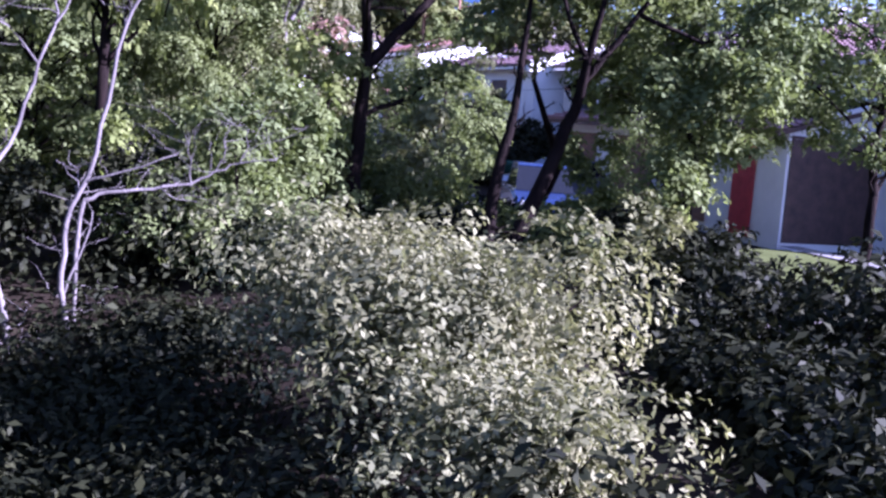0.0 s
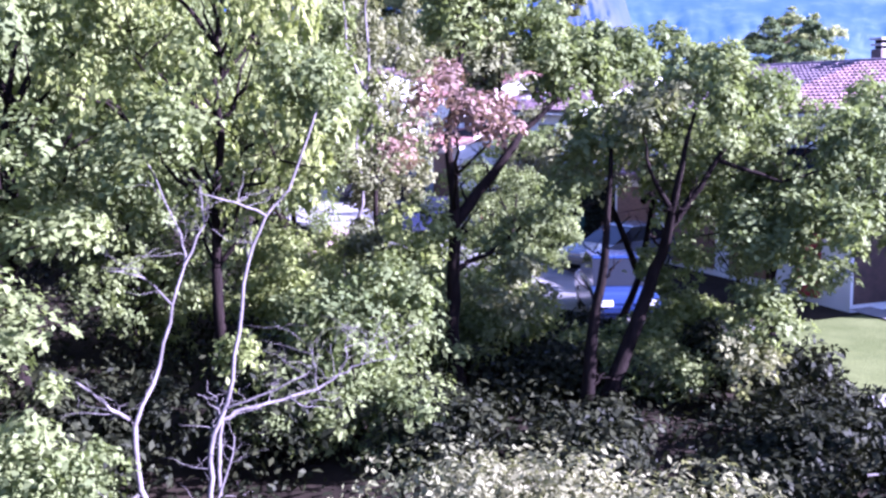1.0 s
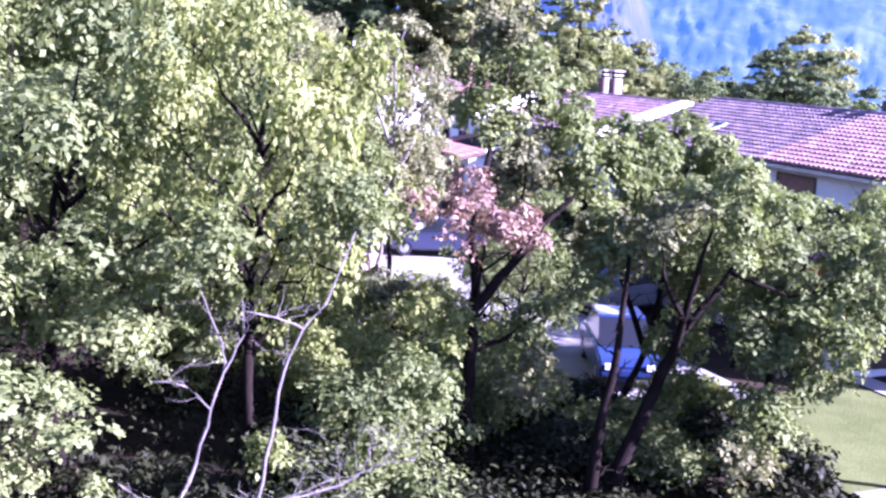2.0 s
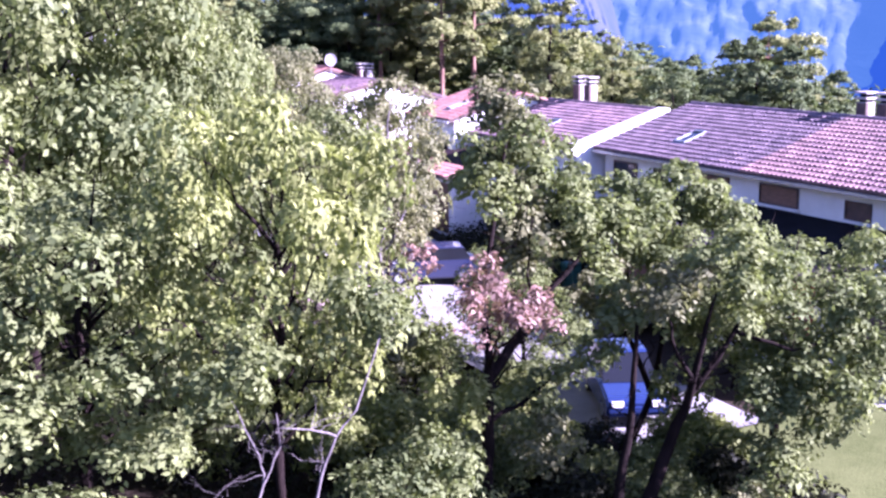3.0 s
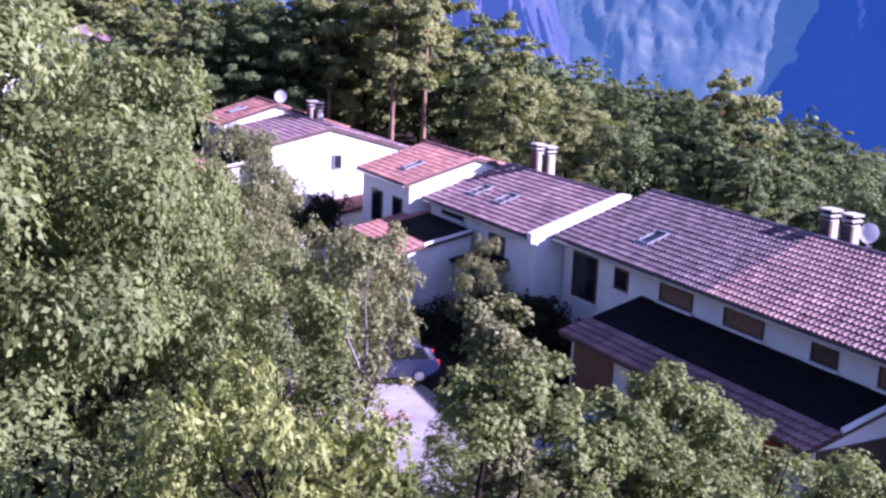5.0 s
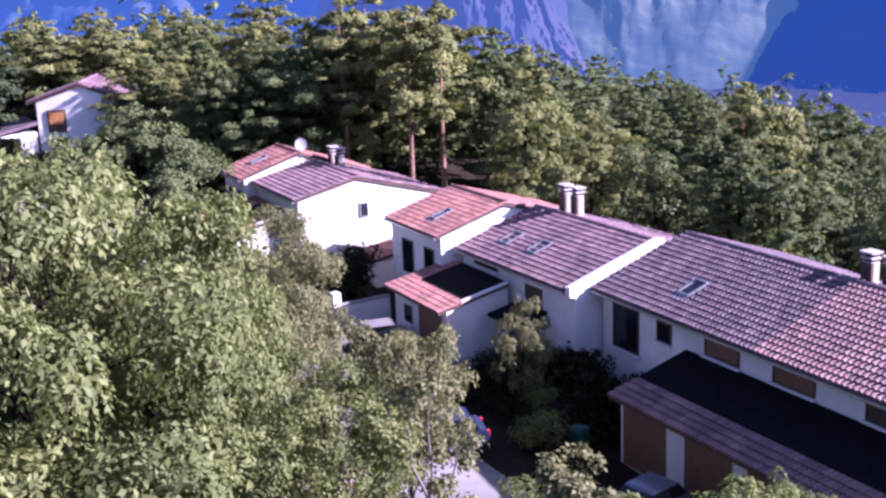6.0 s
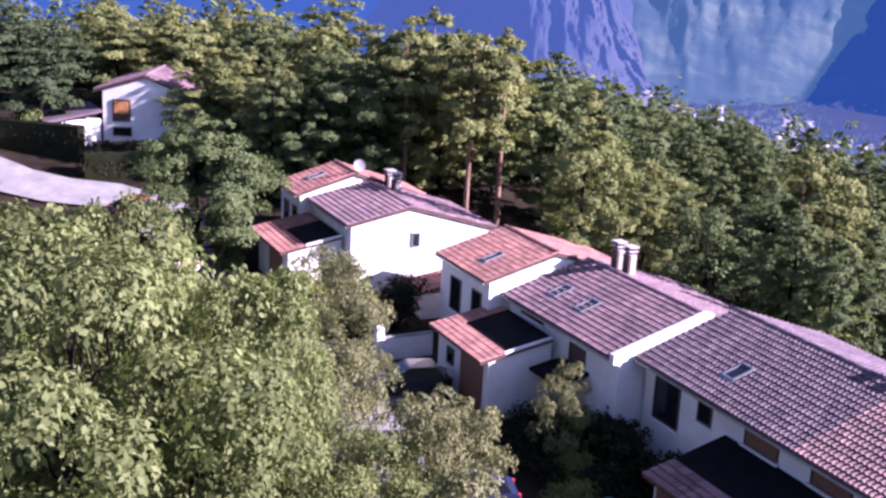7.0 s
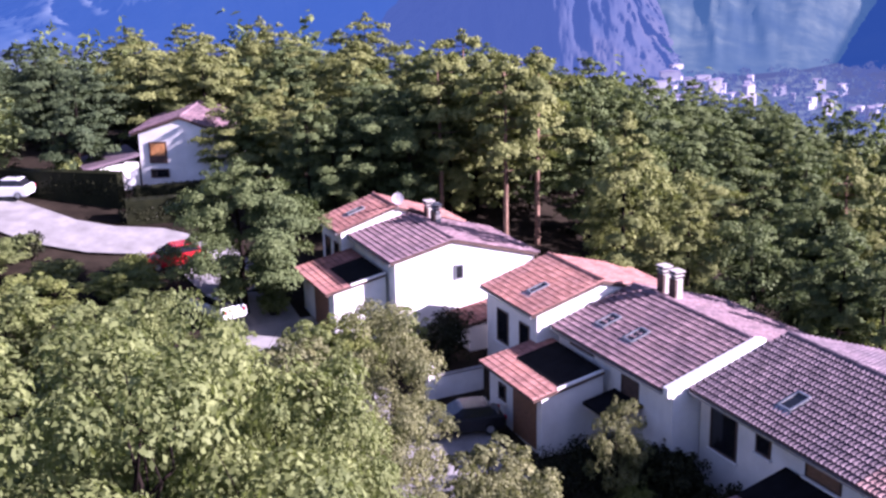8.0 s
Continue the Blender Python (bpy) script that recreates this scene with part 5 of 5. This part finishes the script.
# ---- gardens ----
bush("shrub", "large dark purple-green shrub between two houses", "shrub", (23.6, 60.3), 2.3, 3.3, 9000, 0.16, HEDGE_SHADE, 91, 40)
for x, y, spread, height, seed in ((21.9, 39.7, 1.5, 1.7, 92), (23.6, 42.2, 1.2, 1.6, 93)):
    bush("shrub", "clipped bright green shrub with a flat rounded top", "shrub", (x, y), spread, height, 6000, 0.1, OAK_YELLOW, seed, 40)
bush("shrub", "wide pale green shrub behind the roofs", "shrub", (45.6, 49.4), 3.4, 6.0, 8000, 0.22, OAK_YELLOW, 94, 34)
bush("shrub", "wide pale green shrub behind the roofs", "shrub", (50.0, 53.0), 3.0, 5.6, 7000, 0.22, OAK, 95, 30)
bush("shrub", "pale green shrub behind the roofs", "shrub", (41.8, 45.6), 2.8, 6.2, 7000, 0.2, OAK_YELLOW, 96, 30)
bush("shrub", "dark green shrub beside the last garage", "shrub", (17.2, 64.0), 1.3, 1.8, 4500, 0.14, HEDGE_SHADE, 97, 24)

for x, y, spread, height, seed in ((16.9, 70.6, 1.3, 1.9, 201), (15.6, 74.0, 1.5, 2.2, 202), (17.6, 73.2, 1.2, 1.7, 203)):
    bush("shrub", "green sunlit shrub beside the last garage", "shrub", (x, y), spread, height, 3600, 0.16, OAK, seed, 24)

wall = thing("garden_wall", "low white rendered garden wall with a gate post", "wall", (20.6, 56.6, ground_at(20.6, 56.6)), 0)
part("wall", boxes((0.5, 3.4, -0.1, 0.1, -0.5, 1.25)), RENDER, wall, bevel=0.02)
part("post", boxes((0.0, 0.45, -0.22, 0.22, -0.5, 2.0)), RENDER, wall, bevel=0.02)
part("coping", boxes((0.5, 3.4, -0.15, 0.15, 1.252, 1.32)), CONCRETE, wall)

lean_to = thing("lean_to", "small tiled lean-to against the blank gable", "building", (25.4, 60.9, 0), -2.2, "terraced houses")
part("wall", boxes((0.2, 2.9, 0.2, 2.85, 4.4, 6.75)), RENDER, lean_to)
lean_roof = part("roof", prism([(-0.1, 6.75), (3.2, 7.35), (3.2, 7.5), (-0.1, 6.9)], 0.0, 2.86), DARK_WOOD, lean_to)
tile_field("tiles", lean_roof, (3.2, 0.0, 7.5), (-3.3 / math.hypot(3.3, 0.6), -0.6 / math.hypot(3.3, 0.6)), 2.86, math.hypot(3.3, 0.6), TILE_RED, label="rows of red clay tiles")

# Blank gable of the third house: a small louvred opening.
v = under(new("window"), house_c, pose(0.35, -0.03, 0))
part("frame", boxes((-0.28, 0.28, -0.06, 0.02, 8.95, 9.85)), METAL, v)
part("pane", boxes((-0.2, 0.2, -0.075, -0.062, 9.03, 9.77)), GLASS, v)


def dish(at, turn):
    """A white satellite dish on a short mast with its arm."""
    d = thing("satellite_dish", "round white satellite dish on the roof ridge", "dish", at, turn)
    bm = bmesh.new()
    bmesh.ops.create_cone(bm, cap_ends=True, segments=10, radius1=0.03, radius2=0.03, depth=1.0, matrix=Matrix.Translation((0, 0.1, 0.2)))
    part("mast", bm, METAL, d)
    bm = bmesh.new()
    rings = []
    for k in range(5):
        r = 0.38 * k / 4
        rings.append([bm.verts.new((r * math.cos(a), -0.05 - 0.35 * r * r + 0.09, 0.6 + 1.05 * r * math.sin(a))) for a in [2 * math.pi * i / 24 for i in range(24)]] if k else [bm.verts.new((0, 0.04, 0.6))])
    for i in range(24):
        bm.faces.new((rings[0][0], rings[1][i], rings[1][(i + 1) % 24]))
        for k in range(1, 4):
            bm.faces.new((rings[k][i], rings[k + 1][i], rings[k + 1][(i + 1) % 24], rings[k][(i + 1) % 24]))
    bmesh.ops.solidify(bm, geom=bm.faces[:], thickness=0.02)
    part("bowl", bm, WHITE, d)
    part("arm", boxes((-0.02, 0.02, -0.5, 0.05, 0.12, 0.16)), METAL, d)
    return d


dish((25.6, 70.5, 11.95), -20)
dish((32.9, 30.9, 10.6), -35)


BIN_GREEN = surface("green_plastic", (0.01, 0.07, 0.05), (0.02, 0.11, 0.075), 4, 0.5, 50, 0.1)
litter_bin = thing("wheelie_bin", "green plastic wheelie bin beside the garage", "bin", (23.0, 38.7, ground_at(23.0, 38.7) - 0.02), 20)
part("body", prism([(-0.24, 0.06), (0.24, 0.06), (0.3, 0.98), (-0.3, 0.98)], -0.3, 0.3), BIN_GREEN, litter_bin, bevel=0.02)
part("lid", prism([(-0.34, 0.985), (0.33, 0.985), (0.3, 1.05), (-0.3, 1.1)], -0.32, 0.32), BIN_GREEN, litter_bin, bevel=0.015)
part("handle", boxes((-0.4, -0.36, -0.25, 0.25, 0.93, 0.97)), BIN_GREEN, litter_bin)

def rubble(at, spread, count, seed):
    """A low heap of broken pinkish stone beside the road."""
    r2 = random.Random(seed)
    x, y = at
    ob = thing("rubble_heap", "low heap of broken pinkish stones beside the road", "rubble", (x, y, ground_at(x, y)), 0)
    for _ in range(count):
        bm = bmesh.new()
        bmesh.ops.create_icosphere(bm, subdivisions=1, radius=r2.uniform(0.12, 0.34))
        for v in bm.verts:
            v.co *= r2.uniform(0.7, 1.2)
        px, py = r2.gauss(0, spread * 0.45), r2.gauss(0, spread * 0.45)
        h = 0.7 * math.exp(-(px * px + py * py) / (spread * spread * 0.3))
        part("stone", bm, RUBBLE, ob, m=pose(px, py, h * r2.uniform(0.5, 1.0) + 0.05, r2.uniform(0, 180), r2.uniform(0, 180), 0))


RUBBLE = surface("pinkish_rubble", (0.24, 0.17, 0.16), (0.4, 0.3, 0.285), 1.5, 0.9, 20, 0.6)
rubble((13.9, 41.4), 1.6, 46, 301)


def dry_stems(at, turn, long, seed):
    """A bleached branch lying in the scrub, with side twigs."""
    r2 = random.Random(seed)
    x, y = at
    z = ground_at(x, y) + r2.uniform(0.35, 0.65)
    ob = thing("fallen_branch", "bleached dry branch lying in the dark scrub", "branch", (x, y, z), turn, "branches in the scrub")
    verts, faces = [], []
    tube(verts, faces, crooked(r2, (0, 0, -0.1), (long, 0, 0.1), 0.05, 7), [0.03, 0.027, 0.024, 0.02, 0.016, 0.012, 0.005], 6)
    under(new("stem", mesh_of("stem", verts, faces, PALE_BARK, True)), ob)
    for _ in range(5):
        a = long * r2.uniform(0.2, 0.9)
        verts, faces = [], []
        tube(verts, faces, crooked(r2, (a, 0, 0), (a + r2.uniform(0.2, 0.5), r2.gauss(0, 0.25), r2.uniform(-0.3, 0.25)), 0.05, 4), [0.012, 0.009, 0.006, 0.003], 4)
        under(new("twig", mesh_of("twig", verts, faces, PALE_BARK, True)), ob)


for k, (x, y, turn, long) in enumerate(((12.6, 13.4, -14, 1.9), (14.2, 12.9, -6, 2.2), (13.4, 12.1, -22, 1.6), (15.4, 14.4, 4, 1.8), (12.4, 16.3, -4, 2.0), (11.8, 11.4, -30, 1.3))):
    dry_stems((x, y), turn, long, 310 + k)

# ---- cars ----
def paint(name, colour, rough=0.25):
    m, t, b = nodes_of(name)
    b.inputs["Base Color"].default_value = (*colour, 1)
    b.inputs["Roughness"].default_value = rough
    b.inputs["Coat Weight"].default_value = 0.6
    return m


RUBBER = surface("tyre_rubber", (0.02, 0.02, 0.02), (0.035, 0.035, 0.035), 5, 0.9)


def car(label, at, turn, colour, long=4.2, wide=1.72, tall=1.48):
    """A small hatchback: body, glass house, roof, lamps, bumpers and four wheels. Local y runs from tail to nose."""
    x, y = at
    c = thing("car", label, "car", (x, y, ground_at(x, y) + 0.2), turn, "parked cars")
    k = long / 4.2
    side = [(-2.05, 0.35), (-2.1, 0.75), (-1.95, 0.98), (-0.2, 0.97), (0.75, 0.95), (1.75, 0.78), (2.08, 0.62), (2.1, 0.35), (1.9, 0.22), (-1.9, 0.22)]
    bm = prism([(a * k, b) for a, b in side], -wide / 2, wide / 2)
    bmesh.ops.bevel(bm, geom=bm.edges[:], offset=0.07, segments=2, affect="EDGES", clamp_overlap=True)
    m = pose(0, 0, 0, 0, 0, 90)
    part("body", bm, colour, c, "", m)
    top = [(-1.75, 0.94), (-1.35, tall - 0.06), (0.05, tall - 0.05), (0.95, 0.93)]
    bm = prism([(a * k, b) for a, b in top], -wide / 2 + 0.1, wide / 2 - 0.1)
    for v in bm.verts:
        if v.co.z > 1.2:
            v.co.y *= 0.86
    part("glass_house", bm, GLASS, c, "dark tinted windows", m)
    bm = prism([(-1.42 * k, tall - 0.07), (-1.3 * k, tall), (-0.05 * k, tall), (0.1 * k, tall - 0.06)], -wide / 2 + 0.2, wide / 2 - 0.2)
    bmesh.ops.bevel(bm, geom=bm.edges[:], offset=0.02, segments=1, affect="EDGES", clamp_overlap=True)
    part("roof", bm, colour, c, "", m)
    for s in (-1, 1):
        part("headlight", boxes((2.0 * k, 2.115 * k, s * (wide / 2 - 0.3) - 0.16, s * (wide / 2 - 0.3) + 0.16, 0.58, 0.72)), WHITE, c, "clear headlight", m)
        part("tail_light", boxes((-2.115 * k, -2.0 * k, s * (wide / 2 - 0.2) - 0.1, s * (wide / 2 - 0.2) + 0.1, 0.7, 0.9)), RED, c, "red tail light", m)
        for a in (-1.28 * k, 1.32 * k):
            wheel = under(new("wheel"), c, m @ pose(a, s * (wide / 2 - 0.1), 0.3, 90, 0, 0))
            bm = bmesh.new()
            bmesh.ops.create_cone(bm, cap_ends=True, segments=20, radius1=0.31, radius2=0.31, depth=0.2)
            part("tyre", bm, RUBBER, wheel)
            bm = bmesh.new()
            bmesh.ops.create_cone(bm, cap_ends=True, segments=14, radius1=0.19, radius2=0.19, depth=0.215)
            part("rim", bm, METAL, wheel)
    return c


BLUE_PAINT = paint("blue_car_paint", (0.014, 0.025, 0.085))
DARK_PAINT = paint("dark_blue_car_paint", (0.02, 0.025, 0.06))
BLACK_PAINT = paint("black_car_paint", (0.012, 0.012, 0.015))
WHITE_PAINT = paint("white_car_paint", (0.75, 0.75, 0.76))
RED_PAINT = paint("red_car_paint", (0.4, 0.015, 0.02))
car("blue hatchback parked under the oaks", (16.3, 26.0), 155, BLUE_PAINT, tall=1.6)
car("dark blue car parked on the pale road", (17.9, 41.6), 70, DARK_PAINT)
car("silver-grey car parked before the long garage", (20.8, 32.4), 100, paint("silver_car_paint", (0.12, 0.125, 0.14)))
car("black car parked at the garage drive", (20.5, 52.6), 75, BLACK_PAINT, 4.4)
car("white car parked beside the road", (13.7, 71.6), 15, WHITE_PAINT)
car("red car parked beside the road", (13.1, 79.6), 95, RED_PAINT)
car("white car parked at the roadside hedge", (4.8, 96.2), 60, WHITE_PAINT)


# ---- single tiles of the nearest roof, each one a piece of its own ----
def single_tiles(parent, origin, down, length, slope, material, first, last, wide=0.25, deep=0.36, skip=()):
    """Curved tiles that share one mesh, between two places along the ridge."""
    cols, rows = int(length / wide), int(slope / deep)
    wide, deep = length / cols, slope / rows
    dx, dz = down
    nx, nz = dz, -dx
    arc = [(0.0, 0.0), (0.2, 0.055), (0.5, 0.075), (0.8, 0.045), (1.0, -0.005)]
    verts = []
    for q, up, flat in ((-0.02, 0.01, 1.0), (deep + 0.03, 0.085, 1.0), (deep + 0.03, -0.01, 0.55)):
        for a, h in arc:
            verts.append((dx * q + nx * (h * flat + up), a * wide * 1.02, dz * q + nz * (h * flat + up)))
    me = mesh_of("tile", verts, [(b + q, b + q + 1, b + q + 6, b + q + 5) for b in (0, 5) for q in range(4)], material)
    rng = random.Random(8)
    for i in range(cols):
        y = origin[1] + i * wide
        for j in range(rows):
            m = y + wide / 2, (j + 0.5) * deep
            if not first < m[0] < last or any(a < m[0] < b and c < m[1] < d for a, b, c, d in skip):
                continue
            lift = rng.uniform(-0.006, 0.008)
            under(new("tile", me), parent, Matrix.Translation((origin[0] + dx * j * deep + nx * lift, y, origin[2] + dz * j * deep + nz * lift)))


single_tiles(roof_a, (0, -0.12, RIDGE_A), DOWN_A, LENGTH_A + 0.24, LA, TILE_DARK, 16.1, 20.7, skip=[SKY_A])
